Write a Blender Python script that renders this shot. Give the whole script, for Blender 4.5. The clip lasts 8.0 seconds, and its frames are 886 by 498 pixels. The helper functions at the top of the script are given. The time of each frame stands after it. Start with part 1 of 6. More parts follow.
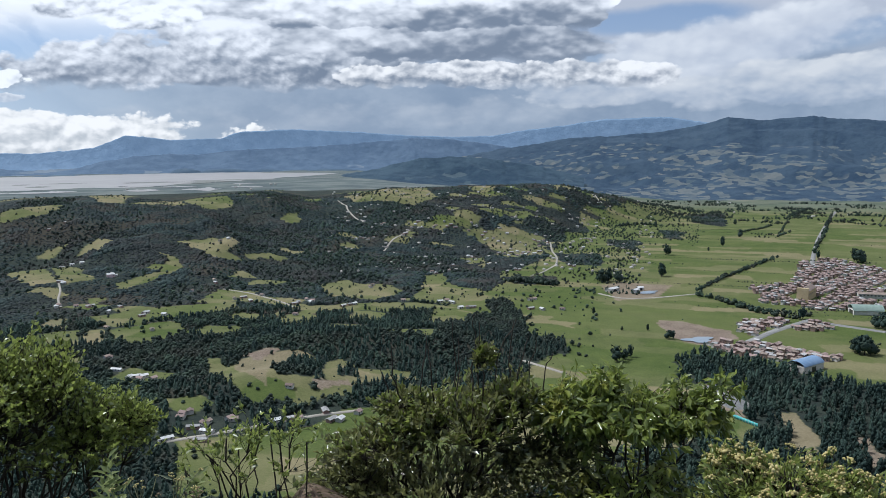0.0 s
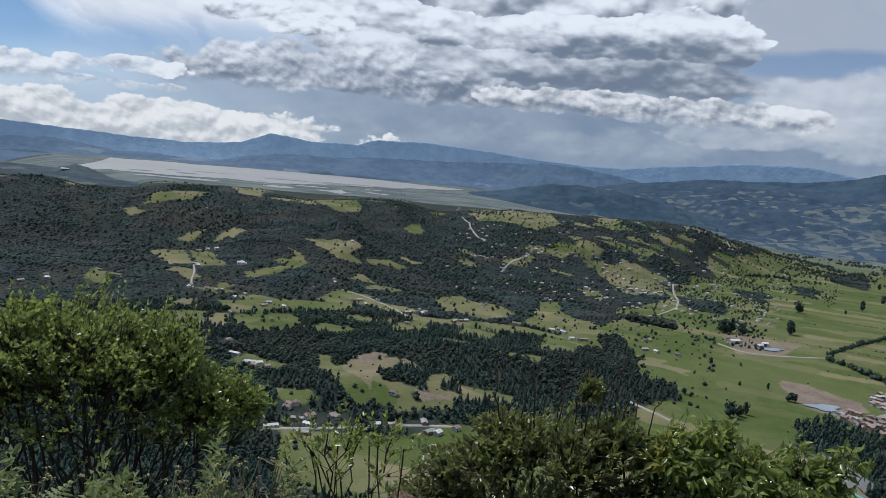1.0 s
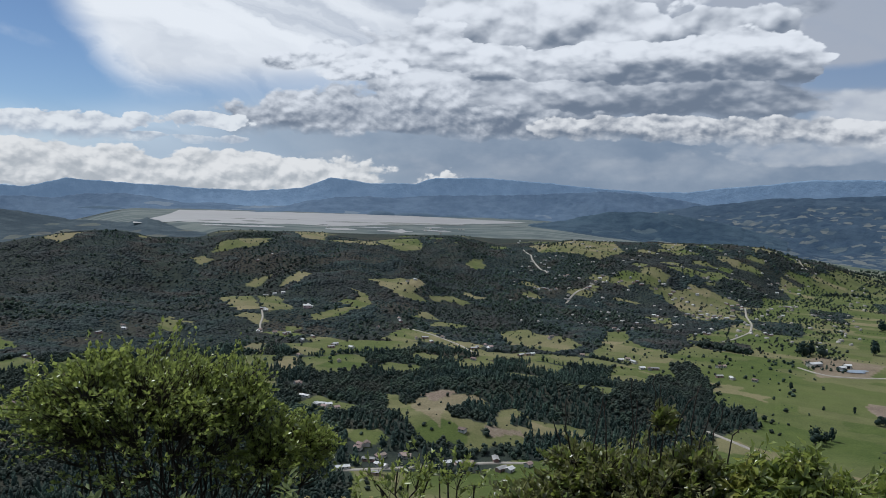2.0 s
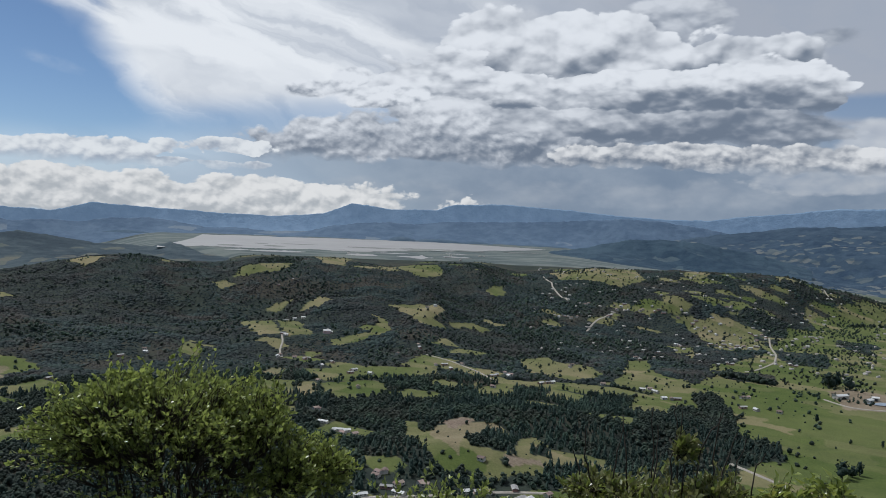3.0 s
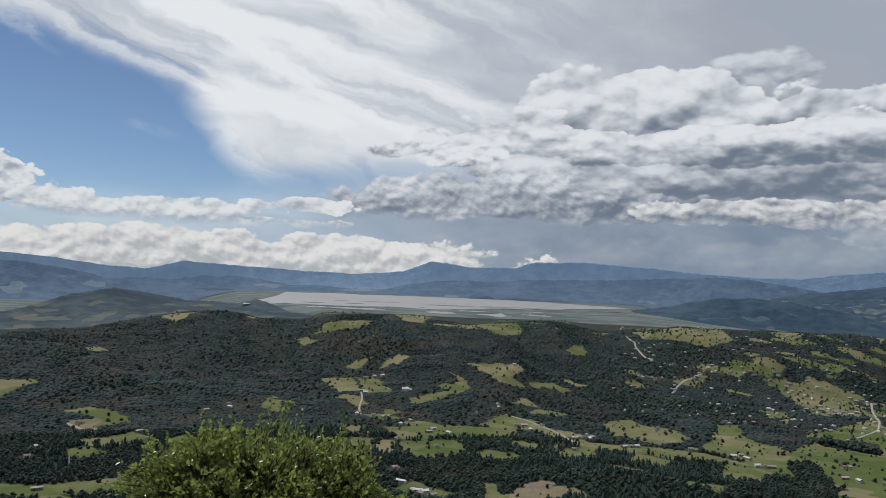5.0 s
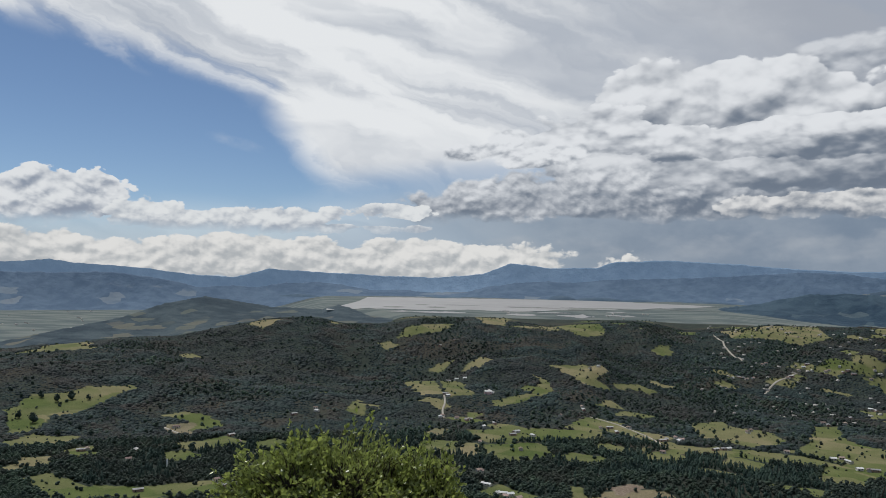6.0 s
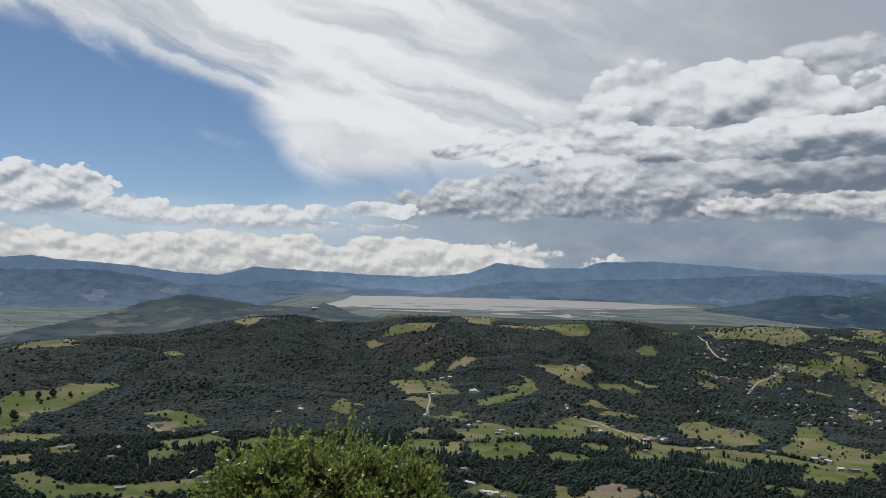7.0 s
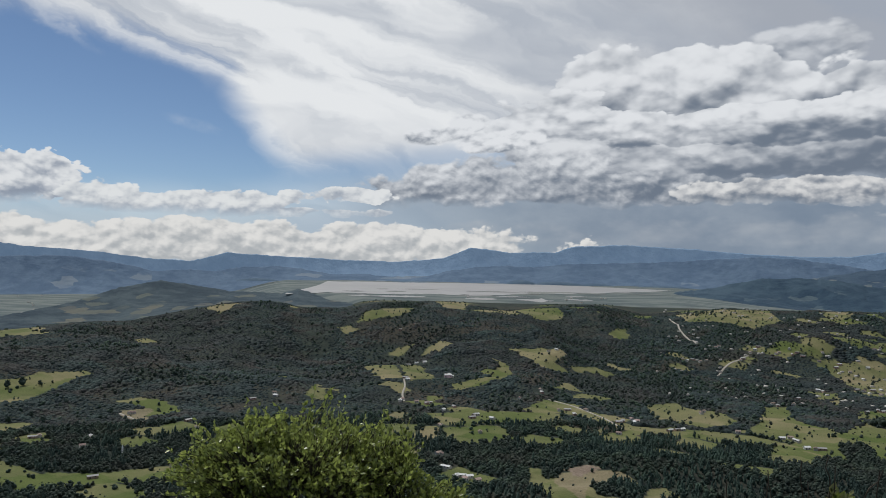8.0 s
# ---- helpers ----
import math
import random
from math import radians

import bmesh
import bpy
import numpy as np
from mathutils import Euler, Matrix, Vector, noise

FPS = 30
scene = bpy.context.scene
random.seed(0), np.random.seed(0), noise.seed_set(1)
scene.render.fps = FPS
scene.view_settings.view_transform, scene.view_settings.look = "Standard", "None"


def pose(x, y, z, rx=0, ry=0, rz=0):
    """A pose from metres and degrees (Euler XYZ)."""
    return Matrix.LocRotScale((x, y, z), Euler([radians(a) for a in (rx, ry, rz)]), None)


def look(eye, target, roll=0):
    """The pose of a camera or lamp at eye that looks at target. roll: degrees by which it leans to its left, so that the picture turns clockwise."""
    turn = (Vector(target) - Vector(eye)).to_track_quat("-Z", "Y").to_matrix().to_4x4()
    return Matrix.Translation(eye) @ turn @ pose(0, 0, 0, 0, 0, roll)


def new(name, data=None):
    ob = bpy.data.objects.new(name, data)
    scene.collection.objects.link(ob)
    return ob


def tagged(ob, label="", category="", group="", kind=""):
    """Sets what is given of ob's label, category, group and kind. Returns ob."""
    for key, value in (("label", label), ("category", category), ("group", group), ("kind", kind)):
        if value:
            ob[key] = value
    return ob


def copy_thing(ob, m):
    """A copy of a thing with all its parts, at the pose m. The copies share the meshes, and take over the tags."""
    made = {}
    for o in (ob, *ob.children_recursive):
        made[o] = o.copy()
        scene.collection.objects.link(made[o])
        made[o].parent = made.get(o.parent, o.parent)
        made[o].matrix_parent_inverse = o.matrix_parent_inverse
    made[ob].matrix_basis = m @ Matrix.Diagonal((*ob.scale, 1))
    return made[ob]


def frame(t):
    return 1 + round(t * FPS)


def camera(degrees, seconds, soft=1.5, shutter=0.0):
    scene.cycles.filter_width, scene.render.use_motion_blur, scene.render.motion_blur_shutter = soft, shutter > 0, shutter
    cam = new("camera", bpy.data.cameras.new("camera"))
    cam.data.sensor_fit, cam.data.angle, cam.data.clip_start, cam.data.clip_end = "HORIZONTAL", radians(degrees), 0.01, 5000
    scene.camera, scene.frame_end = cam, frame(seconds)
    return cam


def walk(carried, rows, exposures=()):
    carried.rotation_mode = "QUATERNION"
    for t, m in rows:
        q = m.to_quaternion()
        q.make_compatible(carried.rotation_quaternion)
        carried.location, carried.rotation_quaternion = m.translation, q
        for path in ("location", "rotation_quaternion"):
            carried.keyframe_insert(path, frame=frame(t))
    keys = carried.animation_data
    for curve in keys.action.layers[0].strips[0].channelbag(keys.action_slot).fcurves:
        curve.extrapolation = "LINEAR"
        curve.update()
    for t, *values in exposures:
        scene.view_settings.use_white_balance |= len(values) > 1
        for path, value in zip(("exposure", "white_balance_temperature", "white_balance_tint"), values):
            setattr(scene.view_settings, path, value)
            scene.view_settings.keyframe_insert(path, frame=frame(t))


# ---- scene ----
# The camera stands on a hilltop 200 m over the valley floor (z = 0) and turns in the hand.
EYE = (0.0, 0.0, 200.0)
cam = camera(59.7, 8.0, soft=0.7)
TURN = [  # seconds, turn about x, y, z in degrees
    (0.0, 82.53, 0.77, -19.66),
    (0.1, 82.97, -0.17, -17.10),
    (0.2, 83.27, -0.77, -15.25),
    (0.5, 83.86, -3.91, -12.25),
    (1.0, 83.74, -5.06, -10.12),
    (1.1, 83.64, -4.70, -9.18),
    (1.5, 84.25, -3.75, -7.47),
    (2.0, 86.10, -1.84, -5.80),
    (2.1, 86.12, -1.89, -5.99),
    (2.2, 86.31, -1.90, -5.56),
    (3.3, 88.20, -2.43, -3.36),
    (3.5, 88.17, -2.41, -2.38),
    (4.0, 88.43, -1.53, -1.49),
    (4.5, 89.64, -1.20, 0.01),
    (4.7, 90.67, -1.51, 0.81),
    (4.8, 91.69, -1.65, 1.45),
    (5.0, 92.07, -2.26, 1.58),
    (5.1, 91.93, -2.26, 2.31),
    (5.2, 92.14, -1.58, 3.74),
    (6.3, 92.09, -0.96, 7.61),
    (6.5, 92.06, -0.99, 7.06),
    (7.0, 92.06, -1.30, 6.42),
    (7.5, 92.08, -0.87, 5.16),
    (8.0, 90.99, -1.00, 4.52),
]
SWAY = [  # seconds, metres to the side and up that the hand sways
    (0.0, -0.010, 0.025), (0.2, -0.026, 0.025), (0.5, -0.030, 0.004), (1.0, -0.016, 0.020), (1.5, -0.014, 0.024), (2.0, -0.006, 0.011),
    (3.5, 0.002, -0.008), (4.0, 0.0, 0.0), (4.5, -0.009, 0.001), (5.0, -0.039, 0.018), (5.2, -0.045, 0.034),
    (6.3, -0.025, 0.056), (6.5, -0.012, 0.057), (7.0, -0.024, 0.056), (7.5, 0.002, 0.047), (8.0, -0.030, 0.016),
]
sway = np.array(SWAY)
walk(cam, [(t, pose(EYE[0] + float(np.interp(t, sway[:, 0], sway[:, 1])), EYE[1], EYE[2] + float(np.interp(t, sway[:, 0], sway[:, 2])), a, b, c)) for t, a, b, c in TURN],
     exposures=[(0.0, 0.1, 5700, 9), (0.5, -0.14, 5700, 9), (1.0, -0.18, 5700, 9), (1.5, -0.22, 5750, 9), (3.5, -0.3, 5950, 9), (6.5, -0.32, 6150, 9), (8.0, -0.32, 6150, 9)])

# ---- node helpers ----
class S:
    """A socket in a node tree, with arithmetic."""
    def __init__(self, tree, sock):
        self.t, self.s = tree, sock

    def op(self, kind, *others, clamp=False):
        n = self.t.nodes.new("ShaderNodeMath")
        n.operation, n.use_clamp = kind, clamp
        for i, o in enumerate((self, *others)):
            if isinstance(o, S):
                self.t.links.new(o.s, n.inputs[i])
            else:
                n.inputs[i].default_value = o
        return S(self.t, n.outputs[0])

    def __add__(self, o): return self.op("ADD", o)
    def __sub__(self, o): return self.op("SUBTRACT", o)
    def __mul__(self, o): return self.op("MULTIPLY", o)
    def __truediv__(self, o): return self.op("DIVIDE", o)
    def __neg__(self): return self.op("MULTIPLY", -1.0)
    def max(self, o): return self.op("MAXIMUM", o)
    def min(self, o): return self.op("MINIMUM", o)
    def sat(self): return self.op("ADD", 0.0, clamp=True)

    def ramp(self, a, b):
        """0 below a, 1 above b, smooth between."""
        n = self.t.nodes.new("ShaderNodeMapRange")
        n.interpolation_type = "SMOOTHSTEP"
        self.t.links.new(self.s, n.inputs[0])
        n.inputs[1].default_value, n.inputs[2].default_value = (a, b) if a < b else (b, a)
        n.inputs[3].default_value, n.inputs[4].default_value = (0, 1) if a < b else (1, 0)
        return S(self.t, n.outputs[0])


def vec(tree, x, y, z):
    n = tree.nodes.new("ShaderNodeCombineXYZ")
    for i, o in enumerate((x, y, z)):
        if isinstance(o, S):
            tree.links.new(o.s, n.inputs[i])
        else:
            n.inputs[i].default_value = o
    return S(tree, n.outputs[0])


def fbm(tree, v, scale, detail=6.0, rough=0.55, distort=0.0):
    n = tree.nodes.new("ShaderNodeTexNoise")
    tree.links.new(v.s, n.inputs["Vector"])
    n.inputs["Scale"].default_value, n.inputs["Detail"].default_value = scale, detail
    n.inputs["Roughness"].default_value, n.inputs["Distortion"].default_value = rough, distort
    return S(tree, n.outputs["Fac"])


def mix(tree, fac, a, b):
    """Colour a where fac is 0, b where it is 1."""
    n = tree.nodes.new("ShaderNodeMix")
    n.data_type = "RGBA"
    for i, o in ((0, fac), (6, a), (7, b)):
        if isinstance(o, S):
            tree.links.new(o.s, n.inputs[i])
        elif i:
            n.inputs[i].default_value = (*o, 1)
        else:
            n.inputs[i].default_value = o
    return S(tree, n.outputs[2])


# ---- sky, clouds and sun ----
SUN_AZ, SUN_EL = -50.0, 57.0      # degrees, clockwise from +y


def make_world():
    w = bpy.data.worlds.new("sky")
    scene.world = w
    w.use_nodes = True
    t = w.node_tree
    t.nodes.clear()
    sky = t.nodes.new("ShaderNodeTexSky")
    sky.sky_type, sky.sun_disc = "NISHITA", False
    sky.sun_elevation, sky.sun_rotation = radians(SUN_EL), radians(SUN_AZ)
    sky.altitude, sky.air_density, sky.dust_density, sky.ozone_density = 2600, 1.0, 0.6, 1.5
    co = t.nodes.new("ShaderNodeTexCoord")
    sep = t.nodes.new("ShaderNodeSeparateXYZ")
    t.links.new(co.outputs["Generated"], sep.inputs[0])
    x, y, z = (S(t, o) for o in sep.outputs)
    az = x.op("ARCTAN2", y) * 57.2958
    el = z.op("ARCSINE") * 57.2958

    def blob(a0, e0, ra, re, lean=0.0):
        """1 at the middle of an ellipse of sky, 0 on its rim, negative outside."""
        u = (az - a0) / ra
        v = (el - e0 - (az - a0) * lean) / re
        return -(u * u + v * v) + 1.0

    # warp, so that the edges of all layers are ragged
    p0 = vec(t, az * 0.1, el * 0.16, 3.0)
    wa = fbm(t, p0, 1.3, 5.0, 0.6) - 0.5
    # high veil of ice cloud: it fans out from a blue gap over the far end of the lake
    pv = vec(t, az * 0.05 + el * 0.05 + wa * 0.5, el * 0.12 + az * 0.035 + wa * 0.45, 7.0)
    streak = fbm(t, pv, 1.3, 4.0, 0.5, 1.4) - 0.5
    edge = ((az + 21.0) * 0.22 + (el - 12.3)).max((az + 21.0) * 0.81 + (el - 12.3) * 0.59) + streak * 7.0
    low = el - 6.6 - (az + 15.5).max(0.0) * 0.11 + streak * 3.0
    veil = edge.ramp(-0.8, 2.2) * low.ramp(-1.2, 1.6).max((az - 2.0).ramp(-6.0, 8.0))
    wisp = (blob(-23.0, 9.6, 3.0, 0.7, -0.22) - 0.3 + wa * 6.0 + streak * 7.0).ramp(0.1, 2.2) * 0.4
    veil = veil.max(wisp)
    gap = (blob(35.5, 8.6, 7.0, 1.2, 0.02).max(blob(45.0, 6.6, 8.0, 1.2, 0.16)).max(blob(31.5, 6.4, 2.0, 1.0))) + wa * 1.4
    veil = veil * (gap.ramp(0.0, 0.7) * -0.7 + 1.0)
    vcol = mix(t, ((az + 13.0) * 0.8 + el * 0.3 + wa * 16.0).op("ABSOLUTE").ramp(9.0, 32.0), (1.0, 0.985, 0.96), (0.47, 0.49, 0.535))
    vcol = mix(t, streak.ramp(0.10, -0.2) * 0.7, vcol, (0.42, 0.46, 0.53))
    # pale murk along the horizon, rain under the great heap
    shaft = fbm(t, vec(t, az * 0.3, el * 0.05, 5.0), 1.0, 4.0) - 0.5
    murk = (el - az.ramp(-22.0, -4.0) * 3.0).ramp(6.0, 1.0)
    mcol = mix(t, (az + wa * 10.0 + el * 1.2).ramp(-14.0, 8.0), (0.50, 0.58, 0.66), mix(t, (shaft * 0.3 + wa * 1.6).ramp(-0.3, 0.35), (0.22, 0.28, 0.36), (0.36, 0.41, 0.47)))

    def billow(v, scale, detail):
        """Rounded puffs heaped on larger puffs: 1 on their crowns, 0 in the creases between them."""
        n = t.nodes.new("ShaderNodeTexVoronoi")
        n.voronoi_dimensions, n.feature, n.normalize = "2D", "F1", True
        t.links.new(v.s, n.inputs["Vector"])
        n.inputs["Scale"].default_value, n.inputs["Detail"].default_value = scale, detail
        n.inputs["Roughness"].default_value, n.inputs["Lacunarity"].default_value = 0.52, 2.2
        return -S(t, n.outputs["Distance"]) + 1.0

    ruffle = fbm(t, vec(t, az * 0.4, el * 0.5, 13.0), 1.0, 4.0, 0.6) - 0.5

    def field(scale, seed, flat, shift):
        """Heaped puffs, and how much they fall off towards the sun."""
        def spot(dx, dy):
            return vec(t, (az + dx) * 0.1 + wa * 0.10 + ruffle * 0.06 + seed, (el + dy) * (0.1 * flat) + ruffle * 0.08, seed)
        q, away = spot(0.0, 0.0), spot(-0.5 * shift, shift)
        n0 = (fbm(t, q, scale * 0.8, 5.0, 0.5) - 0.5) * 2.0 + (billow(q, scale * 1.25, 2.6) - 0.55) * 1.2

        def soft(p):
            return (fbm(t, p, scale * 0.8, 4.0, 0.5) - 0.5) * 2.2 + billow(p, scale * 1.25, 2.3) * 1.3
        return n0, soft(q) - soft(away)

    fields = (field(1.7, 21.0, 1.6, 0.7), field(2.1, 57.0, 2.0, 0.55), field(3.6, 63.0, 1.5, 0.34))

    def cumulus(mask, which, base, tall, thr=0.0, soft=0.14, top=0.42, sag=0.35):
        """Heaped cloud over a flat base: cover and how well each spot is lit, brighter towards the tops."""
        n0, slope = fields[which]
        foot = (el - base + ruffle * 0.9 + n0 * 0.25) / sag
        body = mask.min(foot) * 0.5 + n0 * 1.15 + wa * 0.7 - thr
        cover = body.ramp(0.0, soft) * ((el - base + ruffle * 1.2 + n0 * 0.5) / 0.8).ramp(-0.5, 0.9)
        rim = body.ramp(0.4, 0.05)
        up = ((el - base + ruffle * 1.2) / tall).min(1.0).max(0.0)
        lit = slope * 0.95 + 0.20 + rim * 0.12 + up * top + n0 * 0.25
        return cover, lit.sat()

    layers = [(murk * 0.92, mcol)]
    # broken pale scud in the rain under the heap
    c, l = cumulus(blob(12.0, 2.4, 26.0, 1.0, 0.02), 1, 1.2, 2.4, 0.15, 0.7, 0.4, 0.8)
    layers.append((c * 0.38, mix(t, l, (0.30, 0.35, 0.42), (0.58, 0.59, 0.60))))
    # white anvil and banks over the eastern hills
    c, l = cumulus(blob(41.5, 6.6, 8.0, 1.9, 0.16).max(blob(34.8, 5.9, 3.0, 1.5, 0.1)) + wa * 0.8, 0, 3.6, 4.5, -0.15, 0.5, 0.3, 1.5)
    layers.append((c * 0.85, mix(t, l, (0.46, 0.49, 0.55), (0.80, 0.79, 0.77))))
    c, l = cumulus(blob(47.0, 3.9, 14.0, 1.4, 0.03).max(blob(31.0, 3.6, 5.0, 0.8)), 1, 2.5, 2.4, -0.05, 0.35, 0.35)
    layers.append((c * 0.9, mix(t, l, (0.36, 0.41, 0.48), (0.70, 0.69, 0.67))))
    # the great heap of cloud, in rows one above the other, each with its own flat base
    rows = ((blob(20.0, 14.3, 3.4, 1.3, 0.0).max(blob(25.0, 12.2, 4.0, 0.9, -0.05)).max(blob(30.5, 13.0, 1.7, 0.6)), 1, 11.3, 3.4, 0.75, 0.5, 0.44),
            (blob(7.6, 12.6, 3.2, 2.1).max(blob(13.0, 12.4, 4.6, 2.1)).max(blob(18.0, 12.6, 4.2, 2.2)).max(blob(23.0, 11.6, 6.0, 1.4)), 0, 10.5, 3.4, 0.95, 0.12, 0.5),
            (blob(2.6, 10.0, 4.0, 1.9).max(blob(10.0, 9.3, 9.0, 1.5)).max(blob(18.0, 9.2, 8.0, 1.5)).max(blob(26.4, 9.2, 4.0, 2.0)), 1, 7.9, 2.4, 0.86, 0.13, 0.48),
            (blob(3.5, 6.9, 4.6, 1.9).max(blob(12.0, 7.3, 10.0, 1.0)).max(blob(24.0, 7.3, 7.0, 1.0)), 1, 6.0, 2.2, 0.72, 0.24, 0.44),
            (blob(-2.4, 6.0, 7.0, 1.4, 0.12).max(blob(9.0, 5.4, 10.0, 0.9)), 2, 4.3, 2.2, 0.72, 0.34, 0.40),
            (blob(-5.4, 9.2, 2.4, 0.55, 0.1).max(blob(-2.3, 10.3, 1.4, 0.6)).max(blob(-0.6, 9.0, 2.6, 0.7, 0.05)) - 0.1, 2, 7.7, 1.6, 1.1, 0.4, 0.45),
            (blob(20.5, 5.2, 6.5, 0.75, 0.0).max(blob(29.5, 5.0, 6.0, 0.75, 0.0)), 2, 4.3, 1.3, 0.95, 0.22, 0.45))
    shade = blob(25.0, 7.4, 14.0, 3.2).sat() * 0.30 + blob(14.0, 5.6, 18.0, 1.4).sat() * 0.16
    for k, (m, which, base, tall, bright, soft, top) in enumerate(rows):
        c, l = cumulus(m, which, base, tall, -0.22, soft, top)
        l = l * bright - (shade if k < 6 else shade * 0.3)
        layers.append((c * (0.7 if k == 0 else 1.0), mix(t, l.ramp(-0.05, 0.88), (0.20, 0.235, 0.29), (0.94, 0.93, 0.92) if k < 6 else (0.90, 0.87, 0.83))))
    # small heaps over the western range
    c, l = cumulus(blob(-35.2, 4.6, 5.0, 1.7, 0.10).max(blob(-31.6, 5.6, 1.3, 0.9)), 2, 3.5, 2.2, -0.2, 0.10, 0.36)
    layers.append((c, mix(t, l.ramp(0.05, 0.8), (0.34, 0.38, 0.45), (0.92, 0.91, 0.89))))
    c, l = cumulus(blob(-28.6, 3.6, 2.4, 1.5).max(blob(-21.6, 3.9, 5.0, 0.95, 0.03)).max(blob(-12.8, 4.7, 3.6, 0.6, 0.04)).max(blob(-13.5, 3.5, 4.0, 0.35)), 2, 3.2, 1.7, -0.16, 0.16, 0.34)
    layers.append((c, mix(t, l.ramp(0.0, 0.8), (0.42, 0.46, 0.52), (0.92, 0.91, 0.88))))
    # the long bank that lies on the far mountains
    c, l = cumulus(blob(-27.0, 1.2, 26.0, 1.25, -0.006).max(blob(-9.0, 1.5, 7.0, 1.1)) + wa * 0.8, 2, -0.6, 3.0, -0.25, 0.2, 0.34)
    layers.append((c, mix(t, l.ramp(0.08, 0.8), (0.52, 0.53, 0.53), (0.93, 0.89, 0.83))))
    cover, col = veil, vcol
    for c, k in layers:
        col = mix(t, c, col, k)
        cover = (-((-cover + 1.0) * (-c + 1.0)) + 1.0).sat()
    blue = t.nodes.new("ShaderNodeBackground")
    blue.inputs[1].default_value = 0.085
    t.links.new(sky.outputs[0], blue.inputs[0])
    cloud = t.nodes.new("ShaderNodeBackground")
    cloud.inputs[1].default_value = 1.0
    t.links.new(col.s, cloud.inputs[0])
    both = t.nodes.new("ShaderNodeMixShader")
    t.links.new(cover.s, both.inputs[0])
    t.links.new(blue.outputs[0], both.inputs[1])
    t.links.new(cloud.outputs[0], both.inputs[2])
    out = t.nodes.new("ShaderNodeOutputWorld")
    t.links.new(both.outputs[0], out.inputs[0])


make_world()
sun_data = bpy.data.lights.new("sun", "SUN")
sun_data.energy, sun_data.angle, sun_data.color = 4.0, radians(0.6), (1.0, 0.95, 0.87)
sun = new("sun", sun_data)
ca, sa, ce, se = math.cos(radians(SUN_AZ)), math.sin(radians(SUN_AZ)), math.cos(radians(SUN_EL)), math.sin(radians(SUN_EL))
sun.matrix_world = look((0, 0, 400), Vector((0, 0, 400)) - Vector((sa * ce, ca * ce, se)))

# ---- materials ----
def material(name, colours, scale, rough=0.9, bump=0.0, bump_scale=None, metal=0.0, spread=0.0, detail=5.0, two=None):
    """Colours blended by noise at two scales. spread: how far objects differ from one another."""
    m = bpy.data.materials.new(name)
    m.use_nodes = True
    t = m.node_tree
    b = t.nodes["Principled BSDF"]
    co = t.nodes.new("ShaderNodeTexCoord")
    v = S(t, co.outputs["Object"])
    f = fbm(t, v, scale, detail, 0.6)
    g = fbm(t, v, two or scale * 0.13, 3.0, 0.5)
    k = (f * 0.65 + g * 0.5 - 0.075).ramp(0.3, 0.7)
    c = mix(t, k, colours[0], colours[1])
    if len(colours) > 2:
        c = mix(t, g.ramp(0.52, 0.66), c, colours[2])
    if spread:
        info = t.nodes.new("ShaderNodeObjectInfo")
        hsv = t.nodes.new("ShaderNodeHueSaturation")
        r = S(t, info.outputs["Random"])
        t.links.new(((r - 0.5) * spread + 1.0).s, hsv.inputs["Value"])
        t.links.new(((r * 7.31).op("FRACT") * (spread * 0.06) + (0.5 - spread * 0.03)).s, hsv.inputs["Hue"])
        t.links.new(c.s, hsv.inputs["Color"])
        c = S(t, hsv.outputs[0])
    t.links.new(c.s, b.inputs["Base Color"])
    b.inputs["Roughness"].default_value, b.inputs["Metallic"].default_value = rough, metal
    b.inputs["Specular IOR Level"].default_value = 0.5 if rough < 0.6 else 0.2
    if bump:
        n = t.nodes.new("ShaderNodeBump")
        n.inputs["Strength"].default_value, n.inputs["Distance"].default_value = min(bump, 1.0), max(bump, 0.02)
        t.links.new(fbm(t, v, bump_scale or scale * 3, 4.0).s, n.inputs["Height"])
        t.links.new(n.outputs[0], b.inputs["Normal"])
    return m


